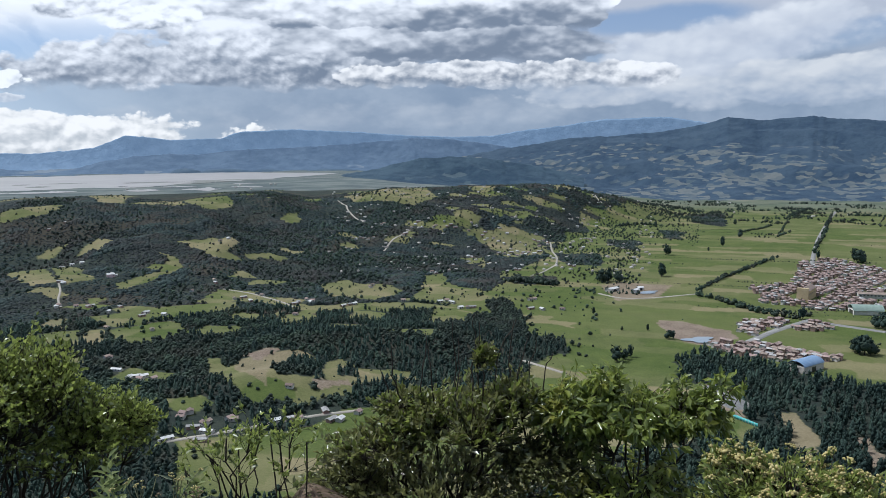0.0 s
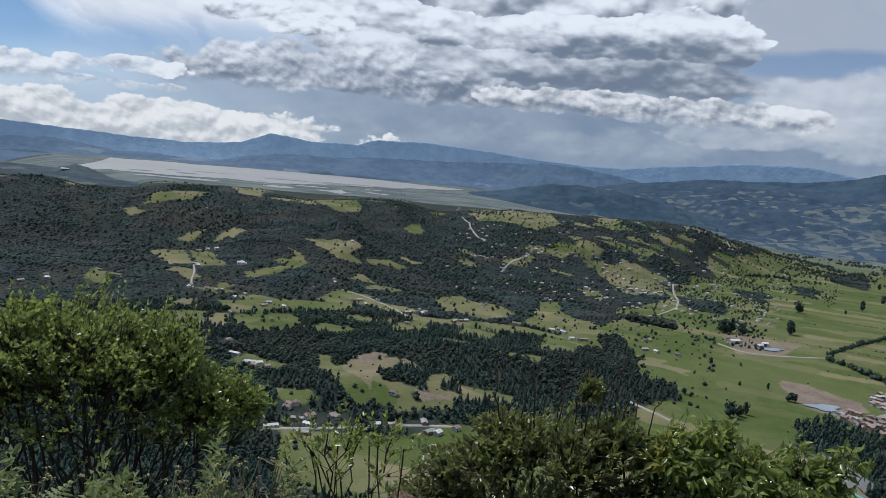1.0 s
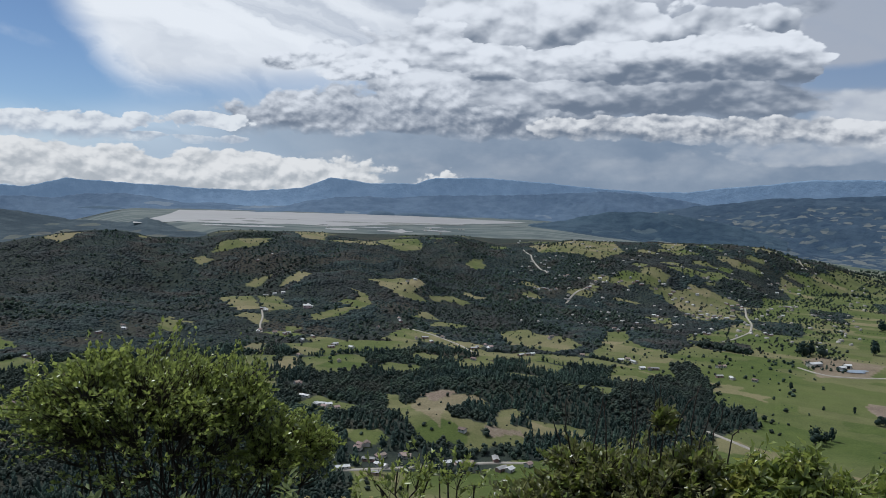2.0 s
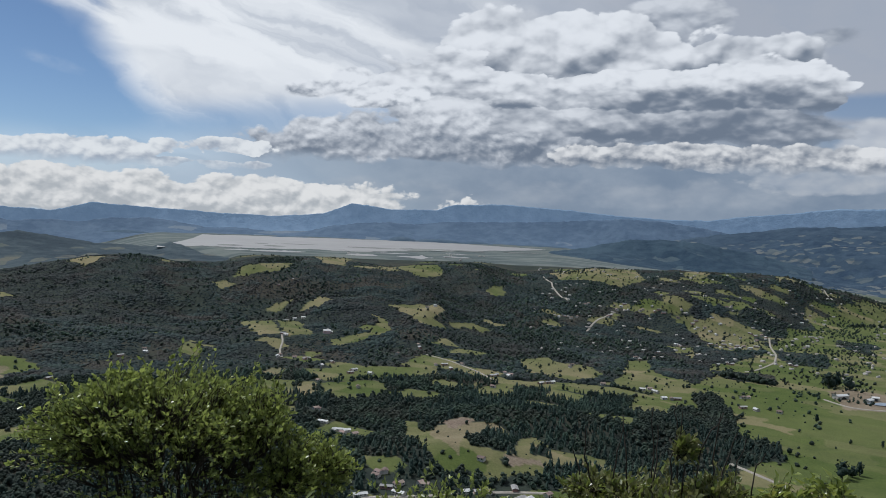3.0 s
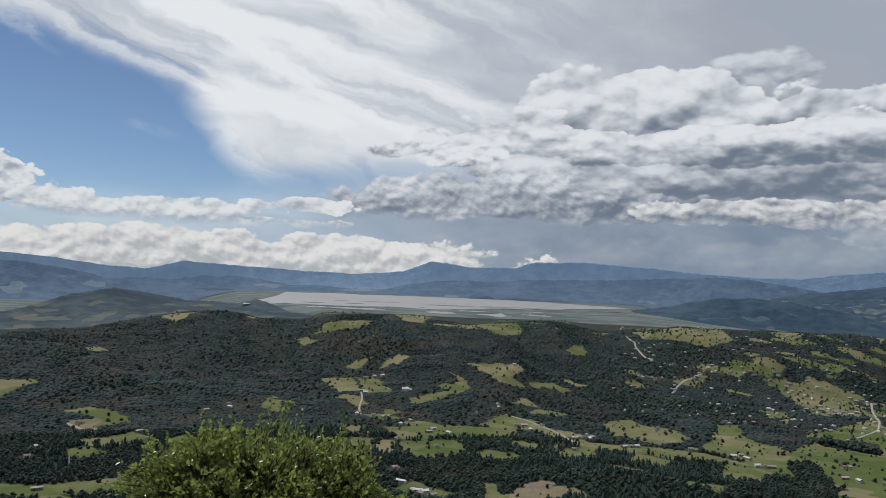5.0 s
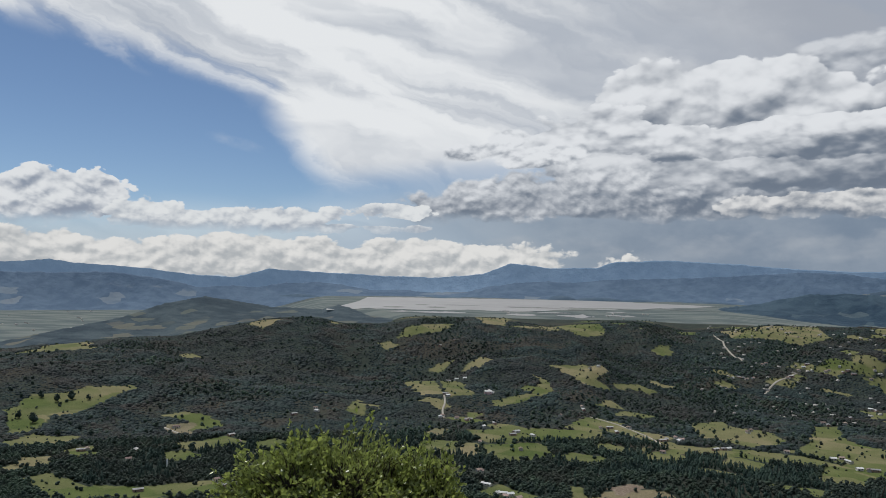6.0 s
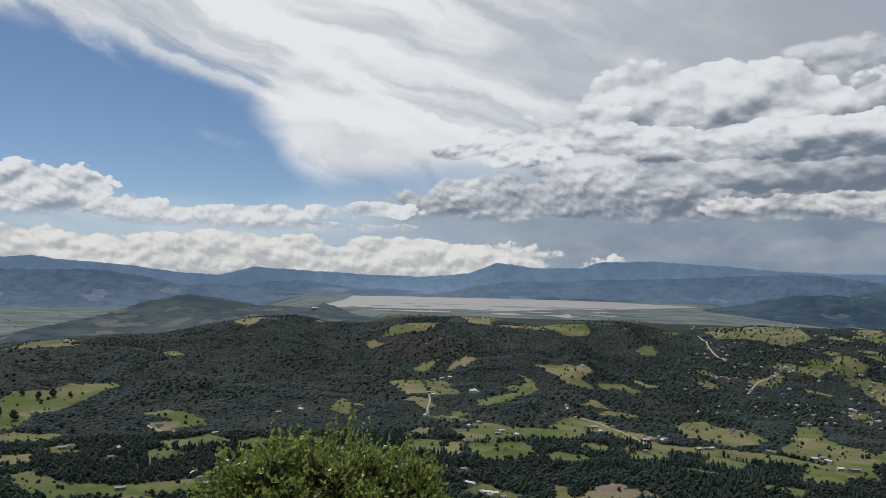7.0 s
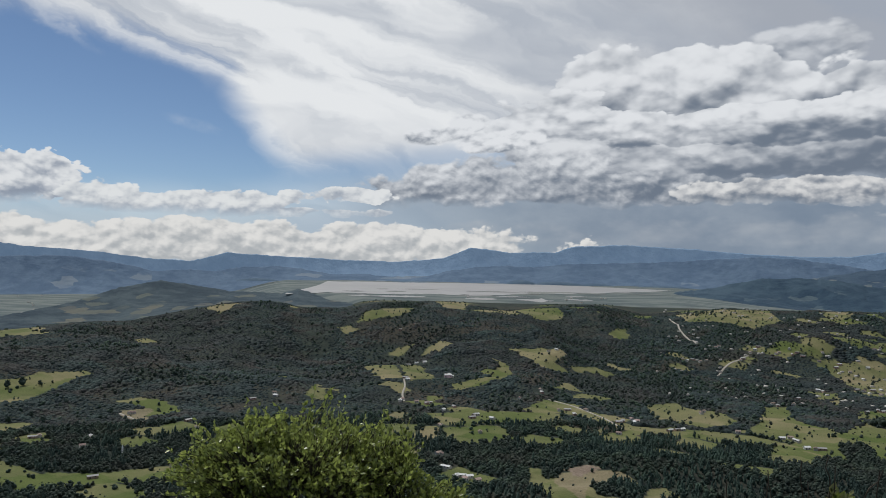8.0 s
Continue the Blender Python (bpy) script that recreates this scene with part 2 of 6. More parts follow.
def ground_material():
    """Meadow, dry grass, bare soil and scrub, by the land-use map that the ground sheet carries."""
    m = bpy.data.materials.new("ground")
    m.use_nodes = True
    t = m.node_tree
    b = t.nodes["Principled BSDF"]
    at = t.nodes.new("ShaderNodeAttribute")
    at.attribute_name = "land"
    sp = t.nodes.new("ShaderNodeSeparateColor")
    t.links.new(at.outputs["Color"], sp.inputs[0])
    meadow, dry, soil = (S(t, o) for o in sp.outputs[:3])
    co = t.nodes.new("ShaderNodeTexCoord")
    v = S(t, co.outputs["Object"])
    sx = t.nodes.new("ShaderNodeSeparateXYZ")
    t.links.new(v.s, sx.inputs[0])
    big, mid, fine = fbm(t, v, 0.006, 4.0), fbm(t, v, 0.04, 6.0, 0.6), fbm(t, v, 0.5, 5.0, 0.65)
    scrub = mix(t, (mid * 0.6 + fine * 0.4).ramp(0.38, 0.62), (0.018, 0.025, 0.023), (0.038, 0.047, 0.036))
    scrub = mix(t, big.ramp(0.5, 0.66), scrub, (0.046, 0.042, 0.032))
    green = mix(t, (mid * 0.5 + fine * 0.5).ramp(0.3, 0.7), (0.046, 0.068, 0.019), (0.088, 0.112, 0.032))
    green = mix(t, big.ramp(0.42, 0.62) * 0.5, green, (0.108, 0.122, 0.044))
    straw = mix(t, (mid * 0.4 + fine * 0.6).ramp(0.3, 0.7), (0.150, 0.132, 0.072), (0.215, 0.185, 0.105))
    grass = mix(t, dry, green, straw)
    earth = mix(t, (mid * 0.4 + fine * 0.6).ramp(0.35, 0.65), (0.125, 0.094, 0.072), (0.225, 0.182, 0.142))
    c = mix(t, meadow, scrub, grass)
    c = mix(t, soil, c, earth)
    # Grey-blue flats: marsh in the lake basin, painted haze on the far eastern plain.
    fen_haze = mix(t, fbm(t, vec(t, S(t, sx.outputs[0]) * 0.4, S(t, sx.outputs[1]), 0.0), 0.012, 5.0).ramp(0.42, 0.6), (0.080, 0.100, 0.102), (0.145, 0.162, 0.150))
    c = mix(t, S(t, at.outputs["Alpha"]), c, fen_haze)
    t.links.new(c.s, b.inputs["Base Color"])
    b.inputs["Roughness"].default_value = 1.0
    b.inputs["Specular IOR Level"].default_value = 0.1
    n = t.nodes.new("ShaderNodeBump")
    n.inputs["Strength"].default_value, n.inputs["Distance"].default_value = 0.6, 2.0
    t.links.new((mid * 0.7 + fine * 0.3).s, n.inputs["Height"])
    t.links.new(n.outputs[0], b.inputs["Normal"])
    return m


M_GROUND = ground_material()


def woods_material(name, dark, light, tan):
    """Foliage of far trees: tones by the stand and from tree to tree."""
    m = bpy.data.materials.new(name)
    m.use_nodes = True
    t = m.node_tree
    b = t.nodes["Principled BSDF"]
    co, geo = t.nodes.new("ShaderNodeTexCoord"), t.nodes.new("ShaderNodeNewGeometry")
    v, r = S(t, co.outputs["Object"]), S(t, geo.outputs["Random Per Island"])
    stand, leaf = fbm(t, v, 0.012, 3.0), fbm(t, v, 1.3, 4.0, 0.7)
    c = mix(t, (r * 0.4 + leaf * 0.5 + fbm(t, v, 0.02, 4.0, 0.6).ramp(0.4, 0.62) * 0.4 - 0.15).sat(), dark, light)
    c = mix(t, stand.ramp(0.48, 0.64) * 0.75, c, tan)
    c = mix(t, fbm(t, v, 0.035, 5.0, 0.65).ramp(0.48, 0.62) * 0.7, c, tuple(1.5 * k for k in light))
    c = mix(t, fbm(t, v, 0.0045, 3.0, 0.55).ramp(0.44, 0.6) * 0.6, c, mix(t, leaf, dark, tuple(0.75 * k for k in tan)))
    t.links.new(c.s, b.inputs["Base Color"])
    b.inputs["Roughness"].default_value, b.inputs["Specular IOR Level"].default_value = 0.8, 0.18
    n = t.nodes.new("ShaderNodeBump")
    n.inputs["Strength"].default_value, n.inputs["Distance"].default_value = 0.9, 0.8
    t.links.new(leaf.s, n.inputs["Height"])
    t.links.new(n.outputs[0], b.inputs["Normal"])
    return m


# Foliage greens with some bluish distance haze mixed into the base colour.
M_WOODS = woods_material("woods_foliage", (0.019, 0.035, 0.032), (0.047, 0.072, 0.046), (0.054, 0.055, 0.043))
M_SCRUB = woods_material("hazed_low_scrub", (0.010, 0.020, 0.024), (0.024, 0.040, 0.036), (0.052, 0.045, 0.038))
M_CONIFER = woods_material("dark_conifer_foliage", (0.015, 0.032, 0.031), (0.040, 0.066, 0.048), (0.036, 0.056, 0.042))
M_BARK = material("grey_brown_bark", [(0.07, 0.055, 0.042), (0.14, 0.115, 0.09)], 6.0, 0.95, 0.4, 20.0)
M_LANE = material("pale_gravel_road", [(0.24, 0.22, 0.19), (0.34, 0.315, 0.27)], 0.3, 1.0, 0.3, 2.0)
M_ASPHALT = material("worn_grey_road", [(0.16, 0.16, 0.155), (0.24, 0.235, 0.225)], 0.2, 0.95, 0.2, 2.0)
M_ROOF = [material("terracotta_roof", [(0.19, 0.145, 0.125), (0.30, 0.235, 0.205)], 0.8, 0.9, 0.3, 3.0, spread=0.7),
          material("grey_sheet_roof", [(0.26, 0.255, 0.25), (0.40, 0.39, 0.38)], 0.5, 0.7, 0.2, 3.0, spread=0.6),
          material("white_sheet_roof", [(0.42, 0.42, 0.41), (0.60, 0.60, 0.59)], 0.4, 0.6, 0.1, 2.0, spread=0.3)]
M_WALL = [material("limewashed_wall", [(0.46, 0.43, 0.38), (0.60, 0.58, 0.53)], 0.7, 0.95, 0.2, 4.0, spread=0.35),
          material("brick_wall", [(0.28, 0.19, 0.155), (0.38, 0.27, 0.22)], 0.9, 0.95, 0.2, 4.0, spread=0.5)]
M_OCHRE = material("ochre_painted_wall", [(0.42, 0.33, 0.19), (0.52, 0.42, 0.25)], 0.4, 0.9, 0.2, 2.0)
M_BLUE_ROOF = material("blue_sheet_roof", [(0.13, 0.21, 0.33), (0.20, 0.28, 0.40)], 0.3, 0.6, 0.1, 2.0)
M_GREEN_ROOF = material("green_sheet_roof", [(0.17, 0.23, 0.20), (0.24, 0.30, 0.26)], 0.3, 0.6, 0.1, 2.0)
M_PINK = material("pink_painted_wall", [(0.60, 0.42, 0.40), (0.70, 0.54, 0.52)], 0.7, 0.9, 0.2, 4.0)
M_DARK = material("dark_opening", [(0.02, 0.02, 0.022), (0.04, 0.04, 0.045)], 0.8, 0.3)
M_TURQUOISE = material("turquoise_mesh_fence", [(0.10, 0.42, 0.42), (0.16, 0.52, 0.50)], 0.5, 0.8)
M_POND = material("settling_pond_water", [(0.15, 0.19, 0.24), (0.22, 0.26, 0.30)], 0.05, 0.4)
M_WATER = material("lake_water", [(0.20, 0.195, 0.19), (0.26, 0.25, 0.245)], 0.01, 0.5, 0.0)


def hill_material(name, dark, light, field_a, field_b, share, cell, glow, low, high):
    """Far hills: forest, and small fields of a patchwork on the slopes between two heights. glow: emission that
    imitates the lit haze before a far backdrop.
    """
    m = bpy.data.materials.new(name)
    m.use_nodes = True
    t = m.node_tree
    b = t.nodes["Principled BSDF"]
    co = t.nodes.new("ShaderNodeTexCoord")
    v = S(t, co.outputs["Object"])
    sx = t.nodes.new("ShaderNodeSeparateXYZ")
    t.links.new(v.s, sx.inputs[0])
    x, y, z = (S(t, o) for o in sx.outputs)
    wob = fbm(t, v, 0.02, 4.0, 0.6) - 0.5
    flat = vec(t, x + wob * 40.0, y * 0.55 + z * 1.6 + wob * 50.0, 0.0)
    vo = t.nodes.new("ShaderNodeTexVoronoi")
    vo.voronoi_dimensions = "2D"
    t.links.new(flat.s, vo.inputs["Vector"])
    vo.inputs["Scale"].default_value = 1.0 / cell
    pick = t.nodes.new("ShaderNodeSeparateColor")
    t.links.new(vo.outputs["Color"], pick.inputs[0])
    r, g = S(t, pick.outputs[0]), S(t, pick.outputs[1])
    settled = fbm(t, v, 0.0022, 3.0) - 0.5
    height = (z + wob * 90.0).ramp(high, low)
    field = (height * share + settled * 0.9 - r).ramp(-0.02, 0.06) * height.ramp(0.02, 0.2)
    wood = mix(t, (fbm(t, v, 0.016, 6.0, 0.65) * 0.7 + fbm(t, v, 0.004, 3.0) * 0.5 - 0.1).ramp(0.35, 0.65), dark, light)
    c = mix(t, field * 0.85, wood, mix(t, g, field_a, field_b))
    t.links.new(c.s, b.inputs["Base Color"])
    b.inputs["Roughness"].default_value, b.inputs["Specular IOR Level"].default_value = 1.0, 0.1
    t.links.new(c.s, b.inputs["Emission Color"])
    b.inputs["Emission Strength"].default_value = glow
    n = t.nodes.new("ShaderNodeBump")
    n.inputs["Strength"].default_value, n.inputs["Distance"].default_value = 0.8, 14.0
    t.links.new(fbm(t, v, 0.03, 5.0, 0.6).s, n.inputs["Height"])
    t.links.new(n.outputs[0], b.inputs["Normal"])
    return m


# Distance haze is painted into these blues; the farther ranges are paler and emit more.
M_HILL = hill_material("hazed_hill_scrub", (0.026, 0.038, 0.048), (0.050, 0.066, 0.074), (0.075, 0.085, 0.075), (0.105, 0.100, 0.080), 0.16, 45.0, 0.42, 40.0, 190.0)
M_SPUR = hill_material("hazed_blue_green_spur", (0.021, 0.037, 0.056), (0.038, 0.060, 0.080), (0.046, 0.068, 0.084), (0.062, 0.082, 0.092), 0.03, 40.0, 0.5, 60.0, 130.0)
M_RANGE_EAST = hill_material("hazed_hills_east", (0.023, 0.039, 0.062), (0.038, 0.058, 0.082), (0.054, 0.074, 0.088), (0.112, 0.118, 0.112), 0.36, 26.0, 0.5, 80.0, 240.0)
M_RANGE_WEST = hill_material("hazed_hills_west", (0.048, 0.072, 0.108), (0.066, 0.094, 0.132), (0.088, 0.112, 0.138), (0.115, 0.135, 0.155), 0.14, 90.0, 0.8, 40.0, 160.0)
M_RANGE_FAR = hill_material("hazed_mountains", (0.098, 0.142, 0.200), (0.118, 0.165, 0.226), (0.120, 0.165, 0.222), (0.125, 0.170, 0.224), 0.05, 140.0, 1.0, 60.0, 140.0)
M_ISLET = hill_material("hazed_wooded_islet", (0.046, 0.070, 0.100), (0.064, 0.090, 0.118), (0.072, 0.098, 0.120), (0.080, 0.105, 0.124), 0.1, 60.0, 0.7, 60.0, 120.0)


def leaf_material(name, dark, light, gloss=0.42, sheer=0.4, young=None):
    """Leaves that differ one from another, glossy above, with light coming through."""
    m = bpy.data.materials.new(name)
    m.use_nodes = True
    t = m.node_tree
    b = t.nodes["Principled BSDF"]
    geo, info, co = t.nodes.new("ShaderNodeNewGeometry"), t.nodes.new("ShaderNodeObjectInfo"), t.nodes.new("ShaderNodeTexCoord")
    r = (S(t, geo.outputs["Random Per Island"]) + S(t, info.outputs["Random"])).op("FRACT")
    v = S(t, co.outputs["Object"])
    spot = fbm(t, v, 60.0, 4.0, 0.6)
    c = mix(t, (r * 0.8 + spot * 0.5 - 0.15).sat(), dark, light)
    if young:
        c = mix(t, fbm(t, v, 3.0, 2.0).ramp(0.5, 0.66) * 0.7, c, young)
    t.links.new(c.s, b.inputs["Base Color"])
    b.inputs["Roughness"].default_value = gloss
    b.inputs["Specular IOR Level"].default_value = 0.75 if gloss < 0.5 else 0.3
    tr, mx = t.nodes.new("ShaderNodeBsdfTranslucent"), t.nodes.new("ShaderNodeMixShader")
    mx.inputs[0].default_value = sheer
    t.links.new(mix(t, 0.4, c, light).s, tr.inputs[0])
    t.links.new(b.outputs[0], mx.inputs[1])
    t.links.new(tr.outputs[0], mx.inputs[2])
    t.links.new(mx.outputs[0], t.nodes["Material Output"].inputs[0])
    return m


M_LEAF_SMALL = leaf_material("small_glossy_leaf", (0.068, 0.095, 0.024), (0.36, 0.42, 0.105), 0.33, 0.48)
M_LEAF_DARK = leaf_material("leathery_dark_leaf", (0.058, 0.066, 0.030), (0.26, 0.265, 0.095), 0.30, 0.40)
M_LEAF_YOUNG = leaf_material("yellow_green_young_leaf", (0.12, 0.16, 0.03), (0.24, 0.28, 0.06), 0.4, 0.45)
M_LEAF_LIME = leaf_material("drooping_lime_leaf", (0.095, 0.135, 0.028), (0.29, 0.34, 0.075), 0.30, 0.48, (0.32, 0.29, 0.06))
M_LEAF_GREY = leaf_material("woolly_grey_leaf", (0.15, 0.175, 0.11), (0.30, 0.33, 0.22), 0.85, 0.3)
M_FERN = leaf_material("green_fern", (0.10, 0.135, 0.040), (0.25, 0.29, 0.11), 0.6, 0.45)
M_FERN_DRY = leaf_material("dry_brown_fern", (0.10, 0.065, 0.042), (0.20, 0.145, 0.10), 0.85, 0.25)
M_CREAM = leaf_material("cream_flower_heads", (0.36, 0.29, 0.10), (0.60, 0.52, 0.25), 0.9, 0.2)
M_STRAW = leaf_material("withered_flower_heads", (0.18, 0.13, 0.075), (0.34, 0.27, 0.17), 0.9, 0.2)
M_STEM = material("dark_shrub_bark", [(0.026, 0.021, 0.016), (0.065, 0.055, 0.042)], 14.0, 0.9, 0.02, 60.0)
M_STEM_GREEN = material("pale_herb_stem", [(0.12, 0.13, 0.07), (0.20, 0.20, 0.12)], 14.0, 0.9, 0.02, 60.0)
M_FARM = material("weathered_farm_walls", [(0.24, 0.22, 0.20), (0.44, 0.42, 0.39)], 0.02, 0.95)
M_STONE = material("white_stone", [(0.62, 0.62, 0.60), (0.75, 0.75, 0.73)], 2.0, 0.9, 0.1)
M_GRAVEL = material("grey_quarry_gravel", [(0.13, 0.13, 0.128), (0.20, 0.20, 0.195)], 0.4, 1.0, 0.4, 2.0)
M_MUD = material("grey_mudflat", [(0.155, 0.165, 0.16), (0.215, 0.22, 0.205)], 0.02, 1.0)
# ---- the land ----
def hash2(i, j, seed):
    h = (i * 374761393 + j * 668265263 + seed * 982451653) & 0xFFFFFFFF
    h = ((h ^ (h >> 13)) * 1274126177) & 0xFFFFFFFF
    return ((h ^ (h >> 16)) & 0xFFFF) / 65535.0


def value_noise(x, y, seed=0):
    i, j = np.floor(x).astype(np.int64), np.floor(y).astype(np.int64)
    u, v = x - i, y - j
    u, v = u * u * (3 - 2 * u), v * v * (3 - 2 * v)
    a, b, c, d = hash2(i, j, seed), hash2(i + 1, j, seed), hash2(i, j + 1, seed), hash2(i + 1, j + 1, seed)
    return (a * (1 - u) + b * u) * (1 - v) + (c * (1 - u) + d * u) * v


def fractal(x, y, size, octaves=4, seed=0):
    """Noise in -1..1 whose largest waves are about size metres long."""
    total, amp, norm = 0.0, 1.0, 0.0
    for k in range(octaves):
        total = total + amp * (2 * value_noise(x / size * 2 ** k, y / size * 2 ** k, seed + k) - 1)
        norm, amp = norm + amp, amp * 0.5
    return total / norm


def smooth(a, b, v):
    s = np.clip((v - a) / (b - a), 0, 1)
    return s * s * (3 - 2 * s)


# the long ridge across the valley: bearing, height of its crest over the eye's level in degrees, distance
CREST_AZ = [-60, -36.7, -33.5, -30, -26.4, -22.6, -20.3, -17.1, -14.6, -11.3, -8.9, -4.7, -2.2, 0.3, 5.2, 7.1, 9.9, 12.9, 15.4, 18.9, 22.5, 26.5, 28.5, 31]
CREST_EL = [-5.2, -5.1, -4.85, -4.6, -4.4, -3.65, -3.25, -3.1, -3.55, -3.6, -3.1, -2.95, -3.3, -3.5, -3.1, -3.1, -3.6, -3.35, -2.95, -2.95, -2.85, -2.75, -2.85, -3.6]
PLAIN = 86.0                     # level of the lake's basin


def crest_distance(az):
    return np.interp(az, [-60, -30, -20, 0, 10, 20, 30, 37], [1700, 1750, 1900, 1950, 2000, 2080, 2200, 2300])


def land(x, y):
    """Height of the ground at (x, y)."""
    x, y = np.asarray(x, float), np.asarray(y, float)
    az, r = np.degrees(np.arctan2(x, y)), np.hypot(x, y)
    # ridge
    rc = crest_distance(az)
    rf = np.interp(az, [-60, -35, -15, 0, 12, 20, 28, 33, 37], [1000, 1050, 1100, 1150, 1250, 1450, 1650, 1950, 2100])
    zc = 200 + rc * np.tan(np.radians(np.interp(az, CREST_AZ, CREST_EL)))
    zc = zc * smooth(37.5, 31.0, az) * smooth(-75, -45, az)
    s = np.clip((r - rf) / (rc - rf), 0, 1)
    front = zc * (0.45 * s + 0.55 * smooth(0, 1, s))
    gully = fractal(x, y, 320, 4, 5) * 30 + fractal(x, y, 90, 3, 9) * 9
    spur = 1 - 2 * np.abs(fractal(x + 0.25 * y, y * 0.4, 300, 3, 61))
    gully = gully + 36 * (spur - 0.45) * smooth(16, 2, az)
    front = front + gully * np.sin(np.pi * np.clip(s, 0, 1)) * np.clip(zc / 80, 0, 1)
    a0 = np.interp(r, [2400, 2850], [-9.5, -15.5])
    basin = np.where(az < 0, 5 + (PLAIN - 5) * smooth(a0 - 6, a0, az), np.interp(az, [12, 30, 36], [PLAIN, 20, 0]))
    basin = np.where(np.abs(az) > 90, 30.0, basin)
    back = smooth(rc, rc + 420, r)
    z = np.where(r < rc, front, zc + (np.minimum(basin, 200 - r * 0.0511) - zc) * back)
    z = np.where(r > rc + 420, np.minimum(basin, z + np.clip(r - rc - 420, 0, None) * 0.1), z)
    z = np.where(az > 31, np.maximum(z, 0), z)
    # knolls on the valley floor: x, y, height, half-widths
    for kx, ky, kh, ka, kb in KNOLLS:
        z = z + kh * np.exp(-((x - kx) / ka) ** 2 - ((y - ky) / kb) ** 2)
    z = z + fractal(x, y, 260, 3, 31) * 2.0 * smooth(350, 800, r) * (r < 2600) * (az < 30)
    # the hill under the camera
    steep = np.interp(np.abs(az), [0, 70, 110, 180], [0.74, 0.74, 0.12, -0.03])
    near = 198.4 - 0.13 * np.minimum(r, 3.2) - steep * np.clip(r - 3.2, 0, None) + fractal(x, y, 3.0, 3, 77) * 0.12 * smooth(0.5, 3, r)
    near = np.where(np.abs(az) > 100, np.minimum(near, 330), near)
    return np.maximum(near, z) + 6 * np.exp(-np.abs(near - z) / 8) * (r > 60)


KNOLLS = [(75, 640, 16, 75, 45), (215, 735, 14, 120, 60), (120, 760, 10, 70, 50)]


def inside(x, y, corners):
    """Which of the points lie in the polygon."""
    hit = np.zeros(np.shape(x), bool)
    for (ax, ay), (bx, by) in zip(corners, corners[1:] + corners[:1]):
        with np.errstate(divide="ignore", invalid="ignore"):
            hit ^= ((ay > y) != (by > y)) & (x < (bx - ax) * (y - ay) / (by - ay) + ax)
    return hit

# land use, as on a map: corners in metres, dryness (None: a patchwork), bare soil
MEADOWS = []
MEADOWS.append(([(1939, 1343), (1970, 1679), (1886, 1779), (1799, 1868), (1679, 1978), (1546, 2084), (1307, 1950), (1087, 1763), (965, 1654), (830, 1521), (717, 1347), (617, 1211), (507, 1137), (455, 1040), (399, 971), (336, 913), (313, 893), (368, 842), (391, 811), (354, 728), (377, 688), (361, 649), (322, 633), (249, 571), (174, 551), (150, 478), (98, 487), (59, 474), (31, 442), (175, 386), (346, 434), (408, 506), (429, 589), (486, 604), (492, 571), (542, 452), (581, 391)], None, 0))  # the plain
MEADOWS.append(([(-257, 1462), (-210, 1455), (-155, 1229), (-189, 1221), (-242, 1328)], 0.5, 0))
MEADOWS.append(([(-189, 1411), (-138, 1353), (-113, 1238), (-148, 1222), (-165, 1285)], 0.45, 0))
MEADOWS.append(([(-83, 1230), (-18, 1272), (-10, 1354), (-18, 1406), (16, 1336), (15, 1284), (-30, 1224), (-72, 1178)], 0.2, 0))
MEADOWS.append(([(9, 1455), (83, 1495), (117, 1438), (90, 1393), (119, 1360), (72, 1328), (49, 1399)], 0.55, 0))
MEADOWS.append(([(125, 1385), (167, 1410), (170, 1385), (128, 1367)], 0.6, 0))
MEADOWS.append(([(230, 1719), (287, 1771), (273, 1688), (235, 1675)], 0.3, 0))
MEADOWS.append(([(-96, 1015), (2, 1042), (40, 1047), (86, 1058), (73, 987), (11, 979), (-38, 961), (-79, 963)], 0.25, 0))
MEADOWS.append(([(-73, 945), (-35, 960), (7, 948), (6, 906), (-25, 862), (-35, 843), (-60, 872)], 0.0, 0))
MEADOWS.append(([(-95, 941), (-78, 948), (-66, 870), (-88, 866)], 0.85, 0))
MEADOWS.append(([(-148, 943), (-104, 945), (-92, 905), (-97, 870), (-146, 914)], 0.15, 0))
MEADOWS.append(([(-147, 1020), (-123, 1021), (-120, 960), (-144, 976)], 0.5, 0.3))
MEADOWS.append(([(61, 1161), (107, 1118), (149, 993), (143, 976), (91, 1070), (59, 1128)], 0.45, 0))
MEADOWS.append(([(120, 933), (171, 962), (159, 898), (118, 900)], 0.3, 0))
MEADOWS.append(([(-175, 1947), (-116, 2390), (-86, 1861), (-149, 1813)], 0.8, 0))
MEADOWS.append(([(31, 1970), (142, 1995), (138, 1858), (62, 1796)], 0.3, 0))
MEADOWS.append(([(-80, 1864), (31, 1970), (46, 1826), (-34, 1817)], 0.6, 0))
MEADOWS.append(([(-320, 1753), (-276, 1793), (-200, 1791), (-228, 1735), (-285, 1718)], 0.45, 0))
MEADOWS.append(([(-116, 1142), (-85, 1146), (-99, 1099)], 0.2, 0))
MEADOWS.append(([(427, 1964), (668, 2022), (640, 1830), (553, 1736), (420, 1842)], 0.55, 0))
MEADOWS.append(([(770, 1954), (852, 1976), (799, 1836), (756, 1844)], 0.6, 0))
MEADOWS.append(([(1011, 1943), (1085, 1933), (1086, 1936), (958, 1825)], 0.4, 0))
MEADOWS.append(([(203, 1121), (251, 1153), (310, 1087), (296, 1011), (254, 985), (197, 1066)], 0.4, 0))
